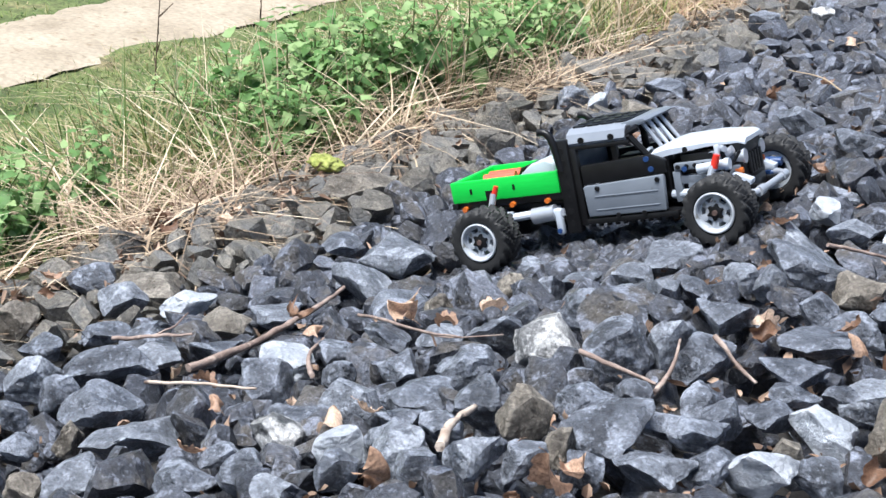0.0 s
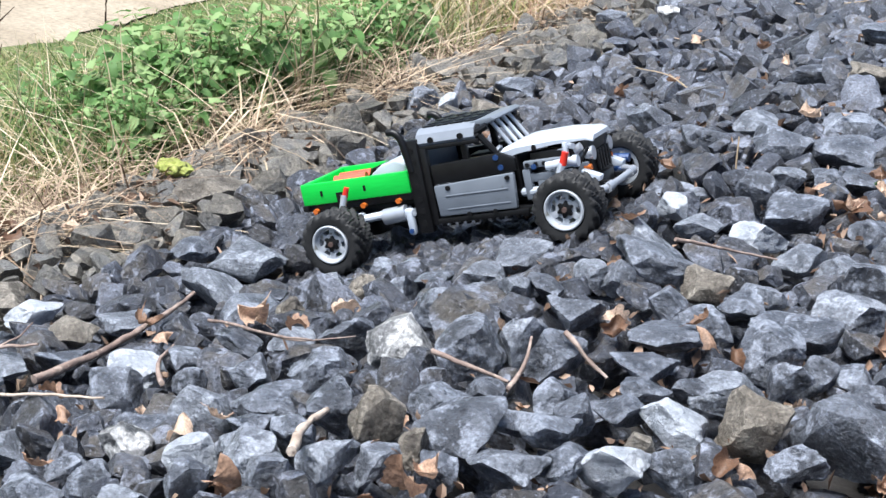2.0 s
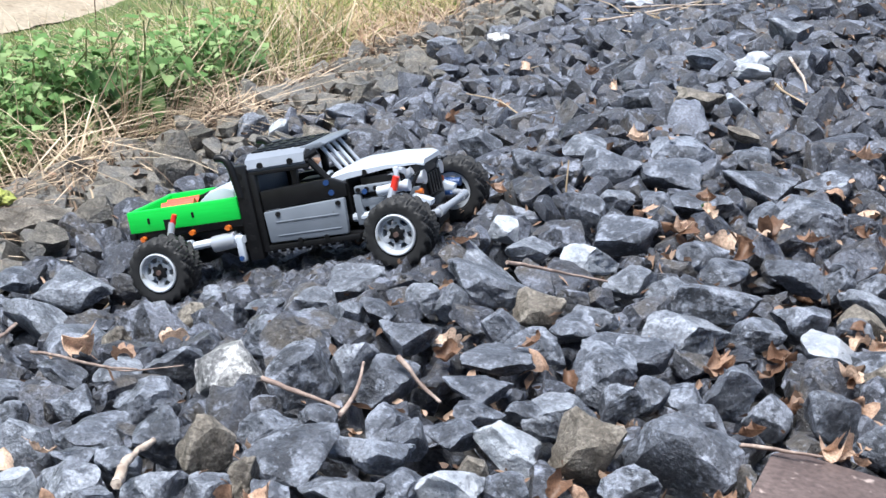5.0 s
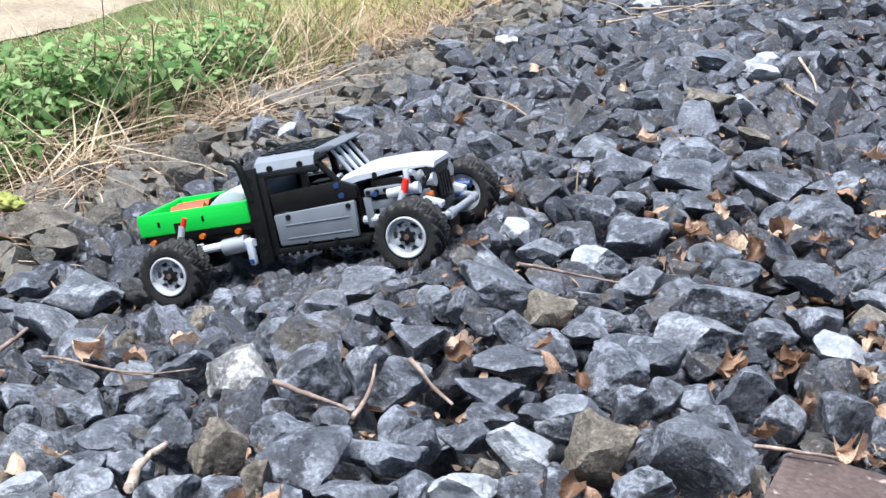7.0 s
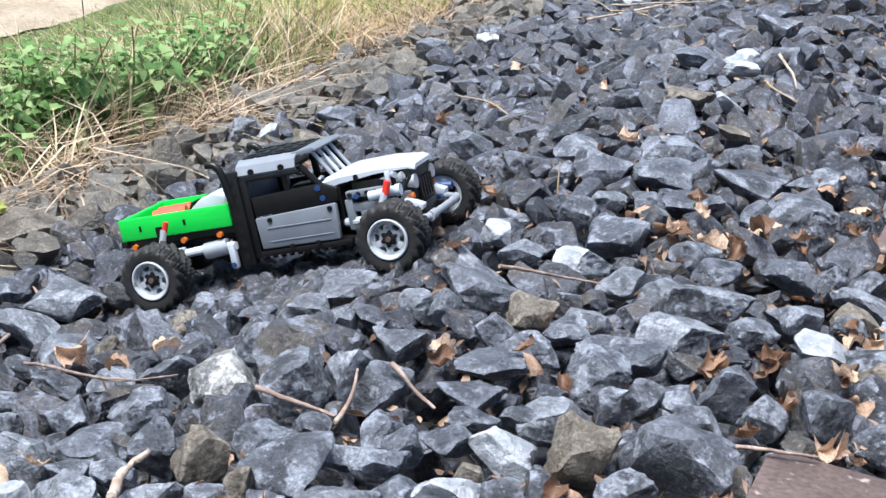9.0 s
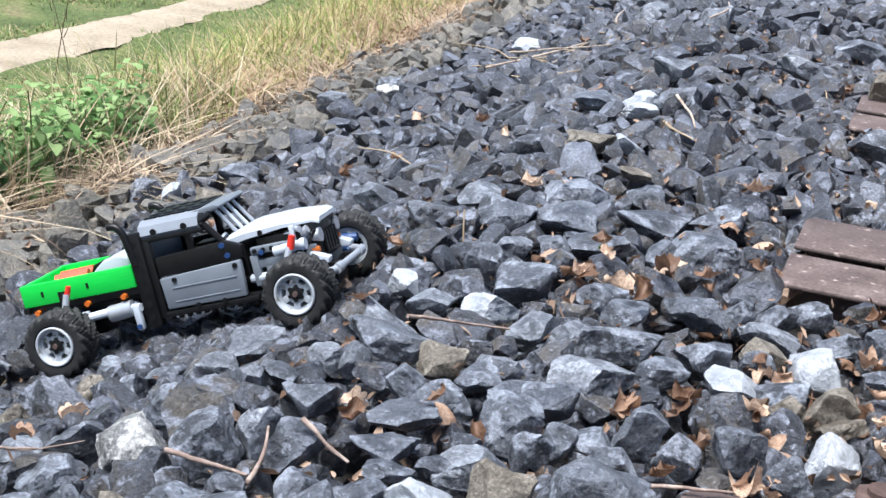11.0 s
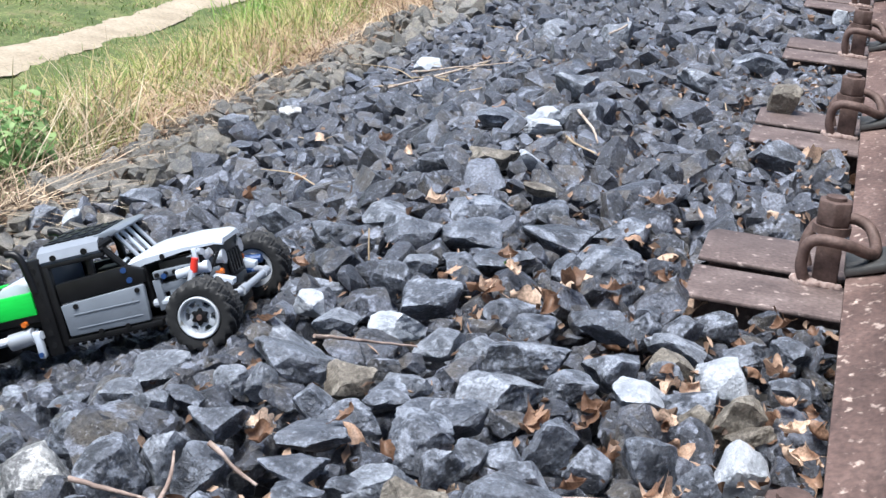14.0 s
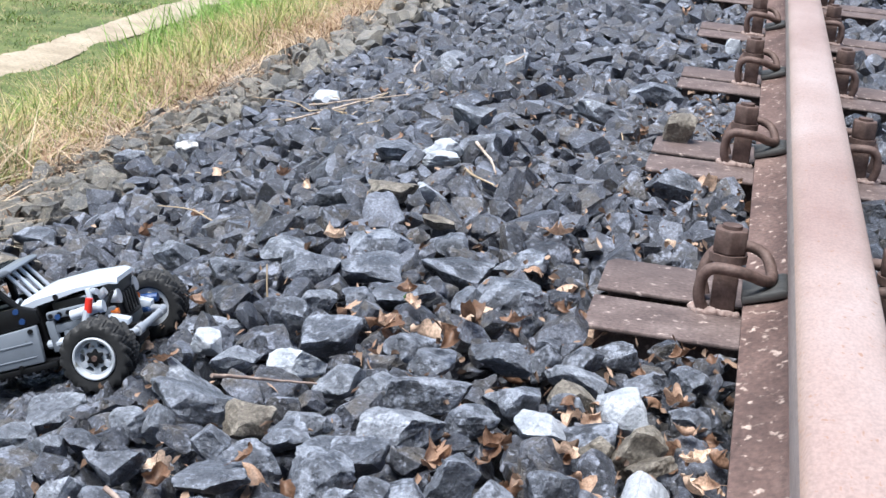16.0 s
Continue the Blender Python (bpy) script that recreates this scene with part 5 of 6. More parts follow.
    add_box(bm, (0.125, 0.008, 0.064), (0.150, 0.034, 0.098), 0.003)
    add_box(bm, (0.183, -0.038, 0.064), (0.190, 0.038, 0.1), 0.002)
    part("cab_interior", bm, M_BLACK, t, "black seats and dashboard", smooth=35)
    bm = bmesh.new()
    add_tube(bm, [(0.165 + 0.010 * math.cos(a) * 0.4, -0.02 + 0.010 * math.sin(a), 0.098 + 0.008 * math.cos(a)) for a in (2 * math.pi * k / 14 for k in range(15))], 0.0016, 6)
    add_cyl(bm, (0.165, -0.02, 0.098), (0.184, -0.02, 0.088), 0.002, seg=8)
    part("steering_wheel", bm, M_LGREY, t, smooth=60)
    # bonnet: sloping shell with folded sides
    bm = bmesh.new()
    ring = []
    for x, zt, w in ((0.168, 0.1015, 0.039), (0.176, 0.1062, 0.039), (0.192, 0.1085, 0.038), (0.240, 0.1098, 0.034), (0.276, 0.1078, 0.030), (0.284, 0.1050, 0.028)):
        d = 0.0105 - 0.045 * (x - 0.166)
        o = [(-w, zt - d), (-w, zt - 0.0035), (-w + 0.005, zt), (w - 0.005, zt), (w, zt - 0.0035), (w, zt - d), (w - 0.003, zt - d), (w - 0.006, zt - 0.004), (-w + 0.006, zt - 0.004), (-w + 0.003, zt - d)]
        ring.append([bm.verts.new((x, y, z)) for y, z in o])
    for u, v in zip(ring, ring[1:]):
        for j in range(10):
            bm.faces.new((u[j], v[j], v[(j + 1) % 10], u[(j + 1) % 10]))
    bm.faces.new(ring[0]), bm.faces.new(ring[-1][::-1])
    bmesh.ops.recalc_face_normals(bm, faces=bm.faces[:])
    hood = part("bonnet", bm, M_LGREY, t, "pale grey bonnet", smooth=35)
    for s in S:
        part("pin", holes(bmesh.new(), [(0.214, 0.1025)], 0.0030, s * 0.0365), M_BLACK, hood, smooth=35)
    # grille, bull bar
    bm = bmesh.new()
    add_box(bm, (0.266, -0.030, 0.062), (0.279, 0.030, 0.103), 0.002)
    for k in range(5):
        add_box(bm, (0.279, -0.018 + 0.008 * k, 0.070), (0.283, -0.014 + 0.008 * k, 0.090), 0.0008)
    part("grille", bm, M_BLACK, t, "black grille", smooth=35)
    bm = bmesh.new()
    add_tube(bm, bend([(0.264, -0.056, 0.060), (0.282, -0.054, 0.058), (0.294, -0.046, 0.057), (0.297, -0.036, 0.057), (0.298, 0.0, 0.057), (0.297, 0.036, 0.057), (0.294, 0.046, 0.057), (0.282, 0.054, 0.058), (0.264, 0.056, 0.060)], 5), 0.0036, 12)
    bar = part("bumper", bm, M_SILVER, t, "silver tube bumper", smooth=60)
    for y in (-0.036, 0.036):
        part("sleeve", add_cyl(bmesh.new(), (0.2975, y - 0.007, 0.057), (0.2975, y + 0.007, 0.057), 0.0049, seg=14), M_SILVER, bar, "thicker silver sleeve", smooth=40)
        bm = bmesh.new()
        add_box(bm, (0.270, y * 0.6 - 0.004, 0.053), (0.296, y * 0.6 + 0.004, 0.061), 0.001)
        part("bar_holder", bm, M_BLACK, bar, "black bar holder", smooth=35)
        bm = bmesh.new()
        add_prism(bm, [(0.266, 0.066), (0.290, 0.064), (0.292, 0.069), (0.270, 0.077)], y - 0.008, y + 0.004, "y", 0.001)
        part("lamp_bracket", bm, M_LGREY, t, "pale grey lamp bracket", smooth=35)
    # the body sits lower and further back on its axles
    for ob in t.children:
        if not ob.name.startswith(("wheel", "axle", "suspension_arm", "link", "shock_absorber")):
            low = ob.name.startswith(("cargo_bed", "capsule", "receiver_box", "cables", "tail_light", "side_light"))
            top = ob.name.startswith(("roof", "sun_visor", "window_post", "windscreen_bar"))
            nose = ob.name.startswith(("bonnet", "grille", "bumper", "headlight", "engine_frame", "cylinder", "blue_block", "engine_block", "front_indicator", "joint", "lamp_bracket"))
            short = pose(0.185, 0, 0) @ Matrix.Diagonal((0.74, 1, 1, 1)) @ pose(-0.185, 0, 0) if nose else Matrix()
            ob.matrix_basis = pose(-0.0245, 0, -0.0105 - (0.003 if top else 0.0015 if low else 0.0), 0, 1.5, 0) @ Matrix.Diagonal((1.083, 0.82 if low else 0.92, 1, 1)) @ short
    t.matrix_basis = m
    return t


def toy_pose():
    ahead = Vector((0.2270, 0.0210, 0.0940)).normalized()
    left = Vector((-0.165, 0.986, -0.09))
    left = (left - ahead * left.dot(ahead)).normalized()
    up = ahead.cross(left)
    origin = Vector((-0.8155, -0.295, -0.1345)) + 0.082 * left
    return Matrix.Translation(origin) @ Matrix((ahead, left, up)).transposed().to_4x4()


toy_truck(toy_pose())


# ---- fallen leaves, twigs, moss ----
def leaf_mesh(seed):
    """A dry lobed leaf: blade folded along its midrib, rolled lengthwise, with a wavy edge and a stalk."""
    r = random.Random(seed)
    bm = bmesh.new()
    n, half = 17, 4
    L, W = 0.062, r.uniform(0.019, 0.029)
    lobes, deep = r.choice((2.5, 3.5, 3.5, 4.5)), r.uniform(0.15, 0.5)
    bow, fold, cup, wave, twist = r.choice((-1, 1, 1)) * r.uniform(14, 44), r.uniform(-0.1, 0.8), r.uniform(5, 60), r.uniform(0.003, 0.008), r.uniform(-1.4, 1.4)
    ph = r.uniform(0, 6.28)
    rows = []
    for i in range(n):
        u = i / (n - 1)
        w = W * math.sin(math.pi * min(1.0, 0.04 + 0.96 * u) ** 0.85) ** 0.7 * (1 - deep + deep * abs(math.cos(math.pi * lobes * u)) ** 0.8)
        row = []
        for j in range(-half, half + 1):
            q = j / half
            lean = 0.010 * abs(q) * (1 - u)
            y = q * (w + 0.0006) * (1 + 0.10 * r.uniform(-1, 1) * (abs(j) == half))
            z = fold * abs(y) + cup * y * y + wave * math.sin(3.1 * q + 9 * u + ph) * abs(q) + 0.0006 * r.uniform(-1, 1)
            x, ang = L * (u - 0.5) + lean, bow * L * (u - 0.5)
            c, d = math.cos(twist * (u - 0.5)), math.sin(twist * (u - 0.5))
            y, z = c * y - d * z, d * y + c * z
            k = 1.0 / bow if abs(bow) > 1 else 1.0
            row.append(bm.verts.new(((k - z) * math.sin(ang), y, k - (k - z) * math.cos(ang))))
        rows.append(row)
    for u, v in zip(rows, rows[1:]):
        for j in range(2 * half):
            bm.faces.new((u[j], v[j], v[j + 1], u[j + 1]))
    p = rows[0][half].co
    add_tube(bm, [p, p + Vector((-0.008, 0.001, 0.001)), p + Vector((-0.015, 0.003, 0.004))], 0.0006, 5)
    me = bpy.data.meshes.new("fallen_leaf")
    bm.to_mesh(me)
    bm.free()
    me.materials.append(M_LEAF)
    me.shade_smooth()
    return me


LEAVES = [leaf_mesh(40 + k) for k in range(24)]


def fallen_leaf(x, y, size=1.0, lift=0.005, nest=True):
    ob = tagged(new("fallen_leaf", LEAVES[rng.integers(24)]), "curled dry brown leaf lying on the ballast stones", "leaf", "fallen leaves on the ballast")
    s = size * rng.uniform(0.27, 0.50)
    # it comes to rest in the lowest gap close by
    spots = [(x + rng.normal() * 0.016, y + rng.normal() * 0.016) for _ in range(6)] + [(x, y)]
    x, y = min(spots, key=lambda p: top_at(*p)) if nest else (x, y)
    ob.matrix_basis = pose(x, y, top_at(x, y) + lift, rng.normal() * 26 + rng.choice((0, 0, 180)), rng.normal() * 26, rng.uniform(0, 360)) @ Matrix.Diagonal((s, s * rng.uniform(0.8, 1.0), s, 1))
    return ob


for x, y in ((-0.451, -0.538), (-0.402, -0.534), (-0.367, -0.506), (-0.398, -0.505), (-0.321, -0.485), (-0.282, -0.406), (-0.274, -0.404), (-0.242, -0.369), (-0.461, -0.510), (-0.341, -0.616), (-0.333, -0.681), (-0.320, -0.667), (-0.306, -0.662), (-0.242, -0.520), (-0.236, -0.527), (-0.224, -0.572)):
    fallen_leaf(x, y, 1.0, 0.013, False)
for x, y in ((-0.231, -0.612), (-0.222, -0.612), (-0.174, -0.490), (-0.189, -0.372), (-0.176, -0.399), (-0.307, -0.179), (-0.311, -0.207), (-0.263, -0.121), (-0.222, -0.403), (-0.394, -0.490), (-0.522, -0.359), (-0.515, -0.352), (-0.270, -0.110), (-0.200, -0.253), (-0.391, -0.149), (-0.380, -0.159)):
    fallen_leaf(x, y, 1.0, 0.013, False)
for x, y in ((-0.377, -0.141), (-0.307, -0.116), (-0.295, -0.204), (-0.268, -0.094), (-0.248, 0.010), (-0.233, -0.017), (-0.233, -0.038), (-0.215, -0.090), (-0.148, -0.113), (-0.115, -0.079), (-0.086, -0.077), (-0.163, -0.138), (-0.282, -0.411), (-0.274, -0.418), (-0.270, -0.404), (-0.348, -0.341)):
    fallen_leaf(x, y, 1.0, 0.013, False)
for x, y in ((-0.303, -0.468), (-0.186, -0.372), (-0.173, -0.390), (-0.172, -0.411), (-0.193, -0.261), (-0.242, -0.363), (-0.233, -0.366), (-0.094, -0.324), (-0.090, -0.358), (-0.076, -0.290), (-0.077, -0.372), (-0.068, -0.387), (-0.176, -0.486), (-0.157, -0.485), (-0.230, -0.502), (-0.110, -0.186)):
    fallen_leaf(x, y, 1.0, 0.013, False)
for x, y in ((-0.102, -0.201), (-0.130, -0.182), (-0.085, -0.331), (-0.073, -0.315), (-0.099, -0.291), (-1.034, -0.493), (-0.941, -0.609), (-0.822, -0.714), (-0.800, -0.728), (-0.747, -0.702), (-0.867, -0.552), (-0.840, -0.457), (-0.777, -0.521), (-0.702, -0.590), (-0.678, -0.607), (-0.694, -0.507)):
    fallen_leaf(x, y, 1.0, 0.013, False)
for x, y in ((-0.531, -0.719), (-0.493, -0.783), (-0.468, -0.813), (-0.479, -0.828), (-0.454, -0.811), (-0.552, -0.877), (-0.542, -0.881), (-0.634, -0.769), (-0.662, -0.774), (-0.737, -0.830), (-0.791, 0.515), (-0.891, 0.893), (-0.574, -0.108), (-0.682, 0.539), (-0.635, 0.122), (-0.377, -0.073)):
    fallen_leaf(x, y, 1.0, 0.013, False)
for x, y in ((-0.379, -0.158), (-0.385, -0.176), (-0.513, 0.161), (-0.597, -0.179), (-0.746, 0.132), (-0.819, 0.022), (-0.778, -0.051), (-0.668, 0.505), (-0.367, -0.097), (-0.430, -0.129), (-0.784, -0.065), (-0.750, 0.126), (-1.294, -0.334), (-1.249, -0.359), (-1.220, -0.368), (-1.224, -0.346)):
    fallen_leaf(x, y, 1.0, 0.013, False)
for x, y in ((-1.217, -0.331), (-1.193, -0.344), (-1.173, -0.275), (-1.147, -0.287), (-1.366, 0.106), (-1.364, 0.123), (-1.321, 0.036), (-1.193, -0.075), (-1.150, -0.559), (-1.130, -0.585), (-1.029, -0.474), (-0.851, -0.542)):
    fallen_leaf(x, y, 1.0, 0.013, False)
for x, y, size in ((-1.30, -0.34, 1.5), (-1.27, -0.31, 1.3), (-1.25, -0.36, 1.5), (-1.29, -0.28, 1.2), (-1.33, 0.10, 1.4), (-1.30, 0.14, 1.3), (-1.27, 0.58, 1.4), (-1.25, 0.62, 1.2), (-1.22, 0.40, 1.2)):
    fallen_leaf(x, y, size, 0.014, False)
fallen_leaf(-0.318, -0.045, 1.5, 0.008, False)
fallen_leaf(-0.258, -0.055, 1.25, 0.008, False)
for _ in range(60):
    y = 0.6 + 4.0 * rng.random() ** 1.5
    fallen_leaf(rng.uniform(-1.2, -0.08), y)
for _ in range(30):
    fallen_leaf(rng.uniform(-1.32, -1.16), rng.uniform(-0.5, 0.25), 1.0, 0.012)
for _ in range(24):
    y = rng.uniform(-0.55, 3.0)
    fallen_leaf(rng.uniform(-1.30, -1.18), y)


for _ in range(22):
    fallen_leaf(-0.07 - 0.2 * rng.random() ** 1.3, rng.uniform(-0.62, -0.03))
for _ in range(26):
    fallen_leaf(rng.uniform(-0.24, -0.08), rng.uniform(0.27, 0.72), 0.8)
for _ in range(12):
    fallen_leaf(rng.uniform(-0.34, -0.20), rng.uniform(-0.45, 0.75))


# drifts of larger leaves round the sleeper ends and along the rail's foot
for x0, x1, y0, y1, count in ((-0.33, -0.21, -0.06, 0.30, 16), (-0.17, -0.07, -0.64, -0.28, 14), (-0.30, -0.20, 0.62, 1.05, 12), (-0.42, -0.22, -0.30, -0.05, 8), (-0.18, -0.07, 0.30, 0.70, 8), (-0.95, -0.40, 0.0, 0.9, 8)):
    for _ in range(count):
        fallen_leaf(rng.uniform(x0, x1), rng.uniform(y0, y1), rng.uniform(1.0, 1.5), 0.009)


fallen_leaf(-0.278, 0.111, 1.3, 0.012, False)
fallen_leaf(-0.248, 0.121, 1.1, 0.012, False)


def twig(x0, y0, x1, y1, r, mat=None, sag=0.012, fork=False):
    """A dry twig that lies over the stones between two places."""
    bm = bmesh.new()
    pts, q = [], random.Random(int(1000 * abs(x0 * 7 + y1)))
    turn = q.uniform(-0.07, 0.07)
    d = Vector((x1 - x0, y1 - y0, 0))
    side = Vector((-d.y, d.x, 0))
    for k in range(5):
        t = k / 4
        x, y = x0 + d.x * t, y0 + d.y * t
        bow = math.sin(math.pi * t) * turn
        pts.append((x + side.x * bow, y + side.y * bow, 0))
    zs = [max(top_at(px, py), surface(px) + 0.005) + r for px, py, _ in pts]
    line = [(zs[0] * (4 - k) + zs[4] * k) / 4 for k in range(5)]
    lift = max(max(top_at(x0 + d.x * k / 12, y0 + d.y * k / 12) + r - zs[0] - (zs[4] - zs[0]) * k / 12 for k in range(13)), 0.0)
    hi = [0.15 * z + 0.85 * c + lift + 0.003 for z, c in zip(zs, line)]
    r *= 0.78
    add_tube(bm, bend([(px, py, z) for (px, py, _), z in zip(pts, hi)], 5), r, 7, 0.55)
    if fork:
        a = Vector((pts[2][0], pts[2][1], hi[2]))
        add_tube(bm, bend([a, a + d * 0.18 + side * 0.10 + Vector((0, 0, 0.008)), a + d * 0.30 + side * 0.26 + Vector((0, 0, 0.02))], 4), r * 0.6, 6, 0.5)
    for v in bm.verts:
        v.co += Vector(noise.noise_vector(v.co * 90)) * r * 0.45 + Vector(noise.noise_vector(v.co * 16)) * r * 0.3
    ob = part("twig", bm, mat or M_BARK, None, smooth=60)
    tagged(ob, "dry bare twig lying across the ballast stones", "twig", "twigs on the ballast")


twig(-0.886, -0.661, -0.895, -0.435, 0.0048)
twig(-0.997, -0.633, -0.921, -0.617, 0.0028, fork=True)
twig(-0.886, -0.712, -0.765, -0.724, 0.0022, M_BARE)
twig(-0.804, -0.540, -0.628, -0.667, 0.0020, fork=True)
twig(-0.520, -0.860, -0.547, -0.777, 0.0046, M_BARE)
twig(-0.536, -0.660, -0.475, -0.664, 0.0026)
twig(-0.475, -0.664, -0.490, -0.598, 0.0024)
twig(-0.468, -0.592, -0.428, -0.605, 0.0028)
twig(-0.765, -0.654, -0.831, -0.551, 0.0030)
twig(-0.903, 1.467, -0.664, 1.249, 0.0026, M_BARE, fork=True)
twig(-0.921, 1.373, -0.739, 1.514, 0.0030, M_BARE)
twig(-0.505, 1.287, -0.505, 1.494, 0.0026, M_BARE)
twig(-0.739, 1.644, -0.765, 1.844, 0.0030, M_BARE)
twig(-0.468, -0.379, -0.400, -0.310, 0.0022)
twig(-0.444, 0.664, -0.390, 0.510, 0.0030, M_BARE)
twig(-0.240, -0.530, -0.180, -0.510, 0.0024)


def straw(x, y, dx, dy, dz, r=0.0014):
    """A pale dead stalk that leans on or stands up between the stones."""
    bm = bmesh.new()
    z = top_at(x, y) - (0.015 if dz > 0.02 else -0.003)
    bow = rng.normal() * 0.12
    mid = (x + dx * 0.5 - dy * bow, y + dy * 0.5 + dx * bow, z + dz * 0.5 + 0.004)
    end = (x + dx, y + dy, max(z + dz, top_at(x + dx, y + dy) + 0.002))
    add_tube(bm, bend([(x, y, z), mid, end], 5), r, 6, 0.6)
    tagged(part("straw", bm, M_PALE_STEM, None, smooth=60), "pale dead straw caught between the ballast stones", "straw", "straws on the ballast")


straw(-0.515, -0.063, -0.008, 0.006, 0.062)
straw(-0.509, 0.294, 0.000, 0.004, 0.050, 0.0016)
straw(-0.445, 0.595, 0.063, -0.149, 0.012, 0.0020)
for _ in range(16):
    straw(rng.normal() * 0.05 - 0.84, rng.normal() * 0.05 + 1.42, rng.uniform(-0.16, 0.16), rng.uniform(-0.04, 0.10), 0.012, 0.0012)
for _ in range(26):
    x, y = rng.uniform(-1.15, -0.25), rng.uniform(-0.35, 2.4)
    if not (-0.95 < x < -0.45 and -0.5 < y < 0.05):
        straw(x, y, rng.normal() * 0.04, rng.normal() * 0.04, rng.choice((0.0, 0.0, 0.03)), 0.0012)


def moss(x, y, size):
    bm = bmesh.new()
    bmesh.ops.create_icosphere(bm, subdivisions=4, radius=1.0)
    for v in bm.verts:
        k = 1 + 0.35 * noise.noise(v.co * 2.3) + 0.16 * noise.noise(v.co * 9)
        v.co = Vector((v.co.x * size * k, v.co.y * size * 0.7 * k, v.co.z * size * 0.42 * k))
    ob = part("moss_cushion", bm, M_MOSS, None, smooth=80)
    ob.location = (x, y, top_at(x, y) + size * 0.35)
    tagged(ob, "bright yellow-green cushion of moss at the ballast edge", "moss")


moss(-1.198, -0.062, 0.022)


def leaf_litter(count):
    """Broken bits of dead leaves that have sunk into the gaps between the stones."""
    verts, faces = [], []
    for k in range(count):
        edge = k > count * 0.72
        if edge:
            x, y = rng.uniform(-1.34, -1.12), -0.6 + 3.2 * rng.random() ** 1.5
        elif k % 3:
            x, y = -0.07 - 0.55 * rng.random() ** 1.5, -0.95 + 2.4 * rng.random()
        else:
            x, y = rng.uniform(-1.2, -0.07), -0.95 + 4.0 * rng.random() ** 1.4
        x, y = min(((x + rng.normal() * 0.015, y + rng.normal() * 0.015) for _ in range(5)), key=lambda p: top_at(*p))
        if not clear_of(x, y, 0.004):
            continue
        m = pose(x, y, max(top_at(x, y), surface(x)) + (0.010 if edge else 0.004), rng.normal() * 35, rng.normal() * 35, rng.uniform(0, 360))
        a, b = rng.uniform(0.003, 0.0085) * (1.3 if edge else 1.0), rng.uniform(0.0015, 0.0045)
        n = len(verts)
        for u, v, w in ((-1, 0.1, 0.2), (-0.4, 0.9, 0.35), (0.5, 0.7, 0.5), (1, -0.1, 0.1), (0.3, -0.9, 0.45), (-0.5, -0.7, 0.3), (0, 0, -0.15)):
            verts.append(tuple(m @ Vector((u * a * rng.uniform(0.45, 1.25), v * b * rng.uniform(0.4, 1.4), w * b * rng.uniform(0.2, 2.6)))))
        faces += [(n + j, n + (j + 1) % 6, n + 6) for j in range(6)]
    tagged(raw("leaf_litter", verts, faces, M_LITTER, smooth=50), "crumbs of dead brown leaves in the gaps between stones", "leaf litter", kind="stuff")


leaf_litter(2300)


def green_leaf(x, y):
    ob = fallen_leaf(x, y, 0.45, 0.012, False)
    ob.name = "green_leaf"
    ob.data = ob.data.copy()
    ob.data.materials.clear()
    ob.data.materials.append(M_NETTLE)
    tagged(ob, "small fresh green leaf lying on the stones", "leaf", "fallen leaves on the ballast")


green_leaf(-0.378, -0.073)


# ---- plants on the bank ----
LAWN_LEVELS = (0.0, 0.6, 1.0)


def blades(name, mat, count, place, length, width, lean, curve, label, category, levels=(0.0, 0.38, 0.74, 1.0)):
    """Many single blades or straws as one mesh. place() gives a root; lean and curve in parts of the length."""
    root, h, w, az, ln, cv = [], [], [], [], [], []
    while len(root) < count:
        p = place()
        if p is None:
            continue
        x, y, s = p
        lie = max(0.0, top_at(x, y) - surface(x)) if x > TOE - 0.04 else 0.0
        root.append((x, y, lie + surface(x) - 0.006 + 0.03 * noise.noise((x * 2, y * 2, 0)) * (1 if x < TOE - 0.02 else 0)))
        h.append(rng.uniform(*length) * s), w.append(rng.uniform(*width)), az.append(rng.uniform(0, 6.283)), ln.append(abs(rng.normal()) * lean), cv.append(rng.uniform(*curve))
    root, h, w, az, ln, cv = (np.array(q) for q in (root, h, w, az, ln, cv))
    fwd = np.stack([np.cos(az), np.sin(az), 0 * az], 1)
    face = az + rng.uniform(0.6, 2.5, len(az))
    side = np.stack([np.cos(face), np.sin(face), 0 * az], 1)
    rows = []
    for t in levels:
        out = (ln * t + cv * t * t) * h
        up = h * (t - 0.55 * cv * t * t) / (1 + ln * 0.6)
        c = root + fwd * out[:, None] + np.array([0, 0, 1.0]) * up[:, None]
        ww = (w * (1 - 0.9 * t ** 1.5) / 2)[:, None]
        rows += [c - side * ww, c + side * ww]
    v = np.stack(rows, 1).reshape(-1, 3)
    quad = np.array([(2 * k, 2 * k + 1, 2 * k + 3, 2 * k + 2) for k in range(len(levels) - 1)])
    f = (np.arange(count)[:, None, None] * (2 * len(levels)) + quad[None]).reshape(-1, 4)
    me = bpy.data.meshes.new(name)
    me.vertices.add(len(v))
    me.vertices.foreach_set("co", v.ravel())
    me.loops.add(f.size)
    me.loops.foreach_set("vertex_index", f.ravel())
    me.polygons.add(len(f))
    me.polygons.foreach_set("loop_start", np.arange(0, f.size, 4))
    me.update(calc_edges=True)
    me.validate()
    me.materials.append(mat)
    me.shade_smooth()
    tagged(new(name, me), label, category, kind="stuff")


def zone(x0, x1, y0, y1, scale=lambda x, y: 1.0, clump=0.0, freq=3.0):
    def place():
        x, y = rng.uniform(x0, x1), rng.uniform(y0, y1)
        if clump and noise.noise((x * freq, y * freq, 4)) < clump * rng.uniform(-1, 1):
            return None
        s = scale(x, y)
        return (x, y, s) if s > 0.05 else None
    return place


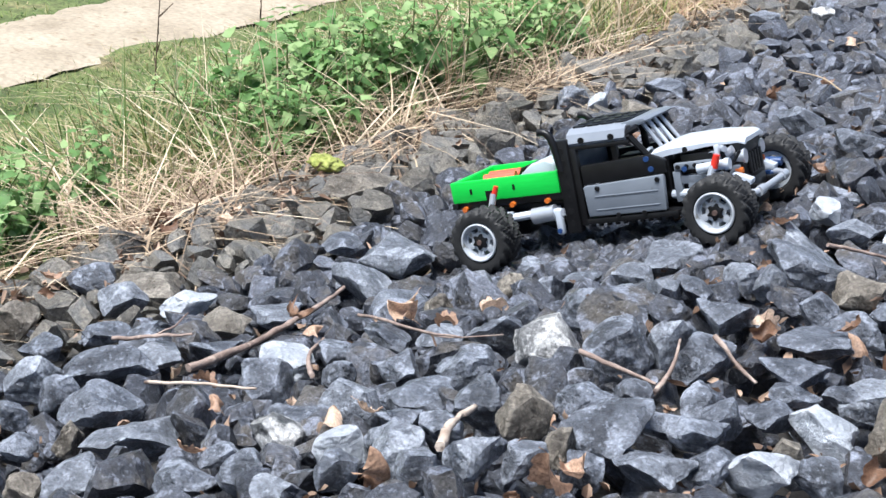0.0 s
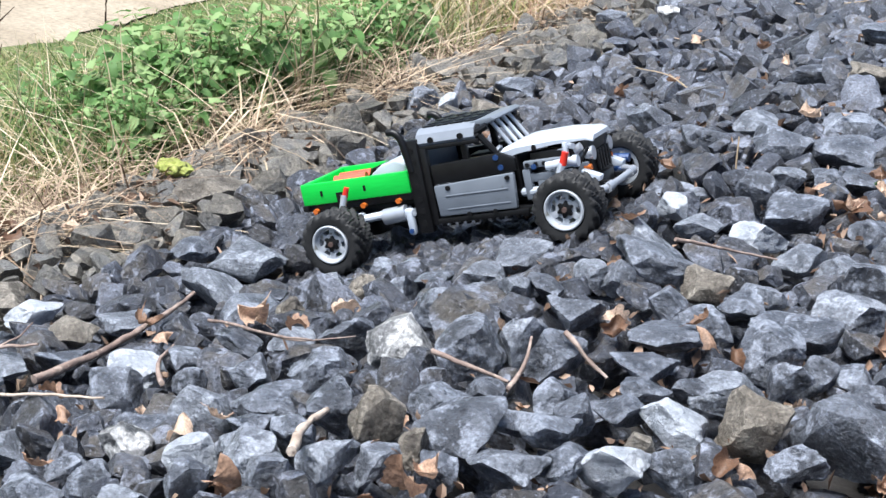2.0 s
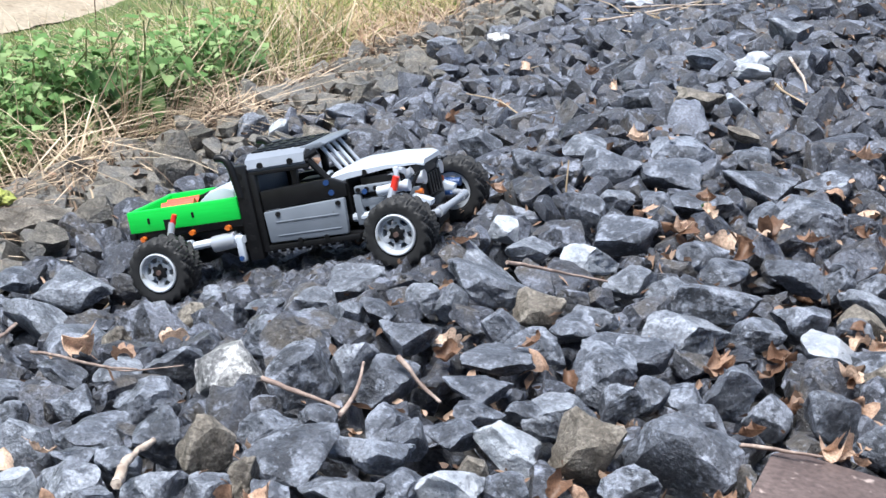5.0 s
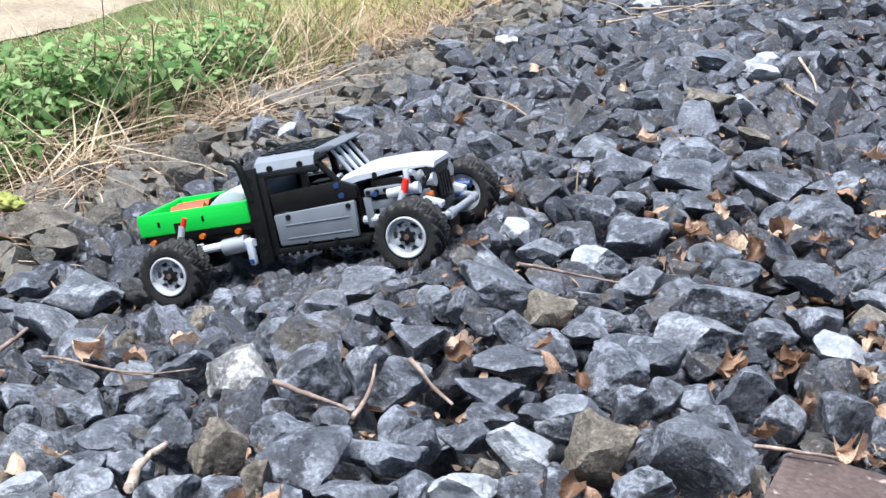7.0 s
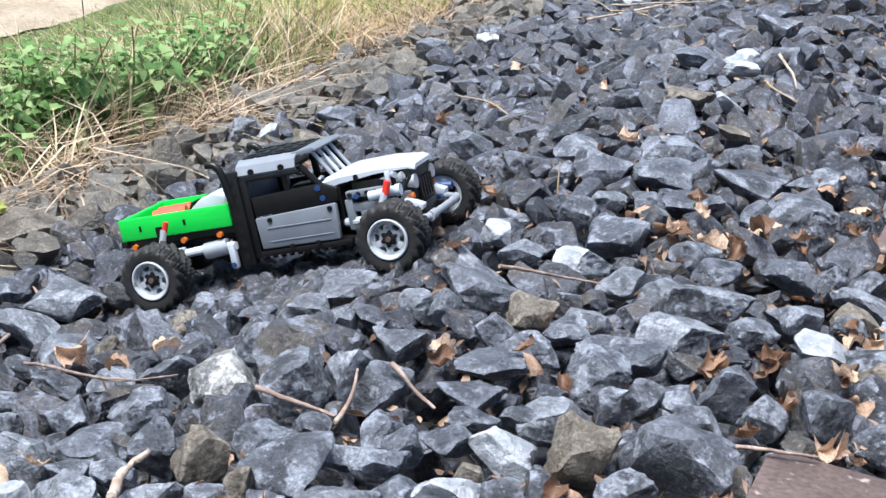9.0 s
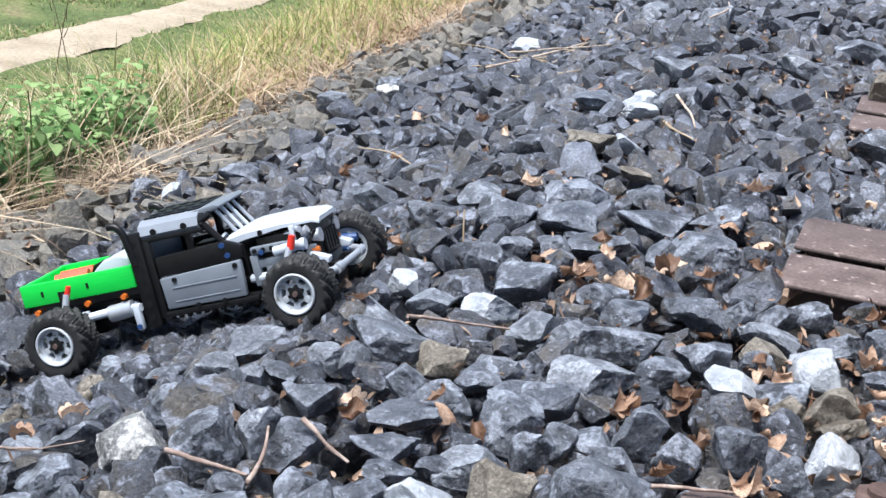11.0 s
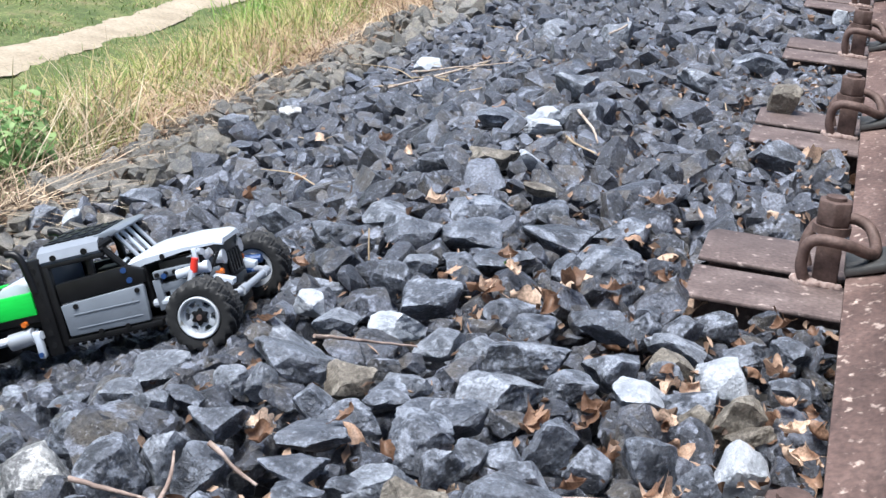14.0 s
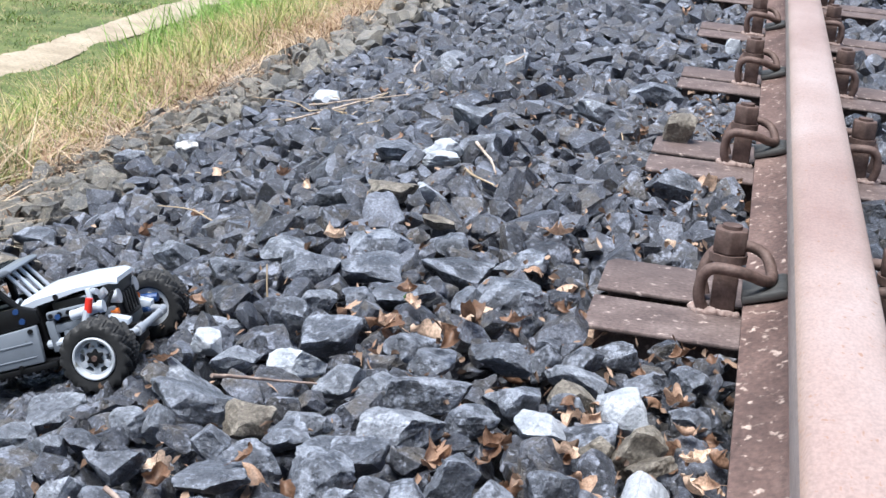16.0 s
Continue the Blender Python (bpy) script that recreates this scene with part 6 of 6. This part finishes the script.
def tall(x, y):
    """Taller a little behind the ballast's edge, lower down the bank."""
    e = TOE - 0.05 + 0.06 * noise.noise((1, y * 2.5, 0)) - x
    return 0 if e < 0 else min(1.0, 0.45 + 2.5 * e) * (1 if x > -1.55 else max(0.28, 1 - 2.6 * (-1.55 - x)))


def fringe(x, y):
    """Dry grass, thickest at the ballast's edge and farther along the track."""
    e = TOE - 0.02 + 0.06 * noise.noise((1, y * 2.5, 0)) - x
    return 0 if e < 0 or e > 0.16 + 0.10 * min(4.0, y) + 0.12 * noise.noise((x * 3, y * 3, 6)) else min(1.0, 0.5 + 3 * e)


def green_part(x, y):
    """Green grass draws back from the ballast's edge farther along the track."""
    return tall(x, y) if TOE - x > 0.07 * min(4.0, max(0.0, y - 0.9)) + 0.08 * noise.noise((x * 3, y * 3, 11)) else 0


blades("tall_grass", M_GRASS, 22000, zone(-2.2, -1.27, 0.75, 5.0, green_part), (0.08, 0.21), (0.0025, 0.0055), 0.22, (0.1, 0.8), "tall green and yellowing grass on the bank", "grass")
blades("bank_grass", M_BANK, 15000, zone(-2.6, -1.28, -1.2, 1.1, tall), (0.06, 0.17), (0.0025, 0.006), 0.4, (0.2, 1.0), "green grass growing among dry stalks on the bank", "grass")
blades("weedy_grass", M_BANK, 4200, zone(-1.75, -1.28, -0.1, 1.15, tall), (0.11, 0.25), (0.0025, 0.0055), 0.3, (0.1, 0.9), "long green grass blades between the nettles", "grass")
blades("dry_grass", M_DRY, 6500, zone(-1.95, -1.24, -1.2, 7.0, tall, 0.8), (0.08, 0.22), (0.0012, 0.0026), 0.45, (0.2, 1.3), "dry straw-coloured grass stalks along the ballast edge", "dry grass")
blades("toe_grass", M_DRY, 24000, zone(-1.80, -1.20, 0.95, 7.5, fringe, 0.5, 2.2), (0.05, 0.17), (0.0020, 0.0045), 0.42, (0.2, 1.1), "tangled tan dry grass at the foot of the bank", "dry grass")
blades("matted_straw", M_STRAW, 9500, zone(-1.42, -1.13, -1.0, 5.0, lambda x, y: 1.0 if x < -1.19 + 0.06 * noise.noise((x * 5, y * 5, 1)) and not (x < -1.31 and 0.02 < y < 0.8) else 0, 0.3, 5.0), (0.03, 0.125), (0.0012, 0.0030), 1.7, (0.4, 1.8), "flattened dead straw matted at the foot of the ballast", "straw")
blades("standing_straw", M_PALE_STEM, 900, zone(-1.60, -1.26, 0.05, 1.05), (0.12, 0.27), (0.0014, 0.0030), 0.35, (0.1, 0.9), "pale dead stalks standing among the nettles", "dry grass")
blades("short_grass", M_LAWN, 40000, zone(-3.18, -1.95, -0.4, 9.0, lambda x, y: 1.0 if x > path_edges(y)[0] else 0), (0.015, 0.05), (0.003, 0.007), 0.5, (0.1, 0.9), "short green grass beside the sandy path", "grass", LAWN_LEVELS)
blades("verge_grass", M_LAWN, 22000, zone(-3.18, -1.9, -0.8, 2.9, lambda x, y: 1.0 if x > path_edges(y)[0] else 0), (0.015, 0.048), (0.0028, 0.006), 0.5, (0.1, 0.9), "short green grass on the verge between bank and path", "grass", LAWN_LEVELS)
blades("dead_grass_stems", M_PALE_STEM, 480, zone(-1.62, -1.23, -0.75, 0.75), (0.10, 0.23), (0.0020, 0.0042), 0.65, (0.3, 1.6), "pale dead grass stems bent over the bank", "dry grass")
blades("path_edge_grass", M_LAWN, 1800, zone(-3.24, -2.98, -0.4, 9.0, lambda x, y: 1.0 if x > path_edges(y)[0] - 0.06 else 0, 0.9, 6.0), (0.015, 0.045), (0.003, 0.007), 0.6, (0.2, 1.0), "ragged tufts of grass along the path edge", "grass", LAWN_LEVELS)
blades("meadow_edge_grass", M_LAWN, 3000, zone(-3.70, -3.20, 0.8, 9.0, lambda x, y: 1.0 if x < path_edges(y)[1] + 0.05 else 0, 0.9, 6.0), (0.015, 0.045), (0.004, 0.008), 0.6, (0.2, 1.0), "ragged tufts of grass along the meadow edge", "grass", LAWN_LEVELS)
blades("meadow_grass", M_LAWN, 44000, zone(-5.6, -3.24, 0.8, 10.0, lambda x, y: 1.0 if x < path_edges(y)[1] else 0), (0.015, 0.05), (0.004, 0.009), 0.6, (0.1, 0.9), "short green meadow grass beyond the path", "grass", LAWN_LEVELS)
blades("lush_grass", M_LUSH, 5000, zone(-2.4, -1.65, 4.0, 7.0, lambda x, y: 1.0 if noise.noise((x * 1.3, y * 0.9, 8)) > -0.25 else 0.45), (0.10, 0.30), (0.004, 0.008), 0.25, (0.1, 0.8), "bright green rank grass between the bank and the path", "grass")


def nettle(seed):
    """A stalk with pairs of toothed leaves, larger below."""
    r = random.Random(seed)
    root = thing("nettle_plant", "leafy green nettle plant on the grassy bank", "nettle", "nettles on the bank")
    for stem_no in range(3):
        h = r.uniform(0.12, 0.20)
        foot = Vector((r.uniform(-0.03, 0.03), r.uniform(-0.03, 0.03), 0))
        lean = Vector((r.uniform(-0.08, 0.08), r.uniform(-0.08, 0.08), 0))
        bm = bmesh.new()
        add_tube(bm, [foot + lean * (k / 6) ** 2 + Vector((0, 0, h * k / 6)) for k in range(7)], 0.0022, 6, 0.5)
        part("stem", bm, M_STEM, root, smooth=60)
        bm = bmesh.new()
        nodes = 10
        for k in range(nodes):
            t = 0.15 + 0.85 * k / (nodes - 1)
            p = foot + lean * t * t + Vector((0, 0, h * t))
            big = (0.052 - 0.024 * t) * r.uniform(0.55, 1.2)
            for s in (0, math.pi):
                az = k * 1.57 + s + r.uniform(-0.45, 0.45)
                droop = r.uniform(-0.25, 0.8) - 0.5 * (t > 0.9)
                m = Matrix.Translation(p) @ Matrix.Rotation(az, 4, "Z") @ Matrix.Rotation(droop, 4, "Y") @ Matrix.Rotation(r.uniform(-0.4, 0.4), 4, "X")
                n, arch = 7, r.uniform(0.15, 0.6)
                mid, lft, rgt = [], [], []
                for j in range(n):
                    u = j / (n - 1)
                    w = big * 0.30 * math.sin(math.pi * min(1, u * 0.93 + 0.07) ** 0.75) ** 0.85 * (1.0 if j % 2 else 0.84)
                    x, z = 0.008 + big * u, -arch * big * u * u
                    mid.append(bm.verts.new(m @ Vector((x, 0, z))))
                    lft.append(bm.verts.new(m @ Vector((x - 0.004 * (j % 2), w + 0.0004, z + 0.30 * w))))
                    rgt.append(bm.verts.new(m @ Vector((x - 0.004 * (j % 2), -w - 0.0004, z + 0.30 * w))))
                for j in range(n - 1):
                    bm.faces.new((mid[j], mid[j + 1], lft[j + 1], lft[j]))
                    bm.faces.new((mid[j + 1], mid[j], rgt[j], rgt[j + 1]))
        part("leaves", bm, M_NETTLE, root, "green toothed leaves", smooth=80)
    return root


NETTLES = [nettle(k) for k in range(6)]


def grow(x, y, s, lower=False):
    if lower:
        s *= 0.68 if x < -1.5 else 0.9
    k = rng.integers(6)
    m = pose(x, y, surface(x) - 0.01, rng.normal() * 7, rng.normal() * 7, rng.uniform(0, 360))
    if not placed_nettle[k]:
        placed_nettle[k] = True
        NETTLES[k].matrix_basis = m
        ob = NETTLES[k]
    else:
        ob = copy_thing(NETTLES[k], m)
    ob.scale = (s, s, s)


placed_nettle = [False] * 6
for _ in range(190):
    y = 0.07 + 0.75 * rng.random()
    grow(rng.uniform(-1.72, -1.345 if y < 0.3 else -1.30), y, rng.uniform(0.75, 1.15) * (1.0 if y < 0.5 else 0.78), True)
for _ in range(46):
    y = rng.uniform(0.0, 0.62)
    grow(rng.uniform(-1.43, -1.31 + 0.05 * (y - 0.3)), y, rng.uniform(0.42, 0.68))
for _ in range(26):
    y = rng.uniform(-0.80, -0.22)
    grow(rng.uniform(-1.75, -1.36), y, rng.uniform(0.55, 0.85))


for _ in range(14):
    grow(rng.uniform(-1.46, -1.30), rng.uniform(-0.62, -0.33), rng.uniform(0.5, 0.75))


def dry_stalk(x, y, h, dx, dy):
    bm = bmesh.new()
    z = surface(x) - 0.01
    add_tube(bm, bend([(x, y, z), (x + dx * 0.4, y + dy * 0.4, z + h * 0.5), (x + dx, y + dy, z + h)], 5), 0.0014, 6, 0.5)
    for k in range(5):
        t = 0.55 + 0.09 * k
        p = Vector((x + dx * t, y + dy * t, z + h * t))
        add_tube(bm, [p, p + Vector((rng.normal() * 0.012, rng.normal() * 0.012, 0.022))], 0.0014, 5, 0.4)
    tagged(part("dead_stalk", bm, M_BARK_DARK, None, smooth=60), "dark dead weed stalk standing in the grass", "stalk", "dead stalks on the bank")


dry_stalk(-1.75, 1.00, 0.46, -0.10, 0.02)
dry_stalk(-1.85, 0.62, 0.34, -0.02, 0.01)
dry_stalk(-1.72, 0.20, 0.30, 0.01, 0.0)
dry_stalk(-1.90, 1.45, 0.42, 0.05, 0.02)
dry_stalk(-2.00, 1.75, 0.40, -0.12, 0.0)
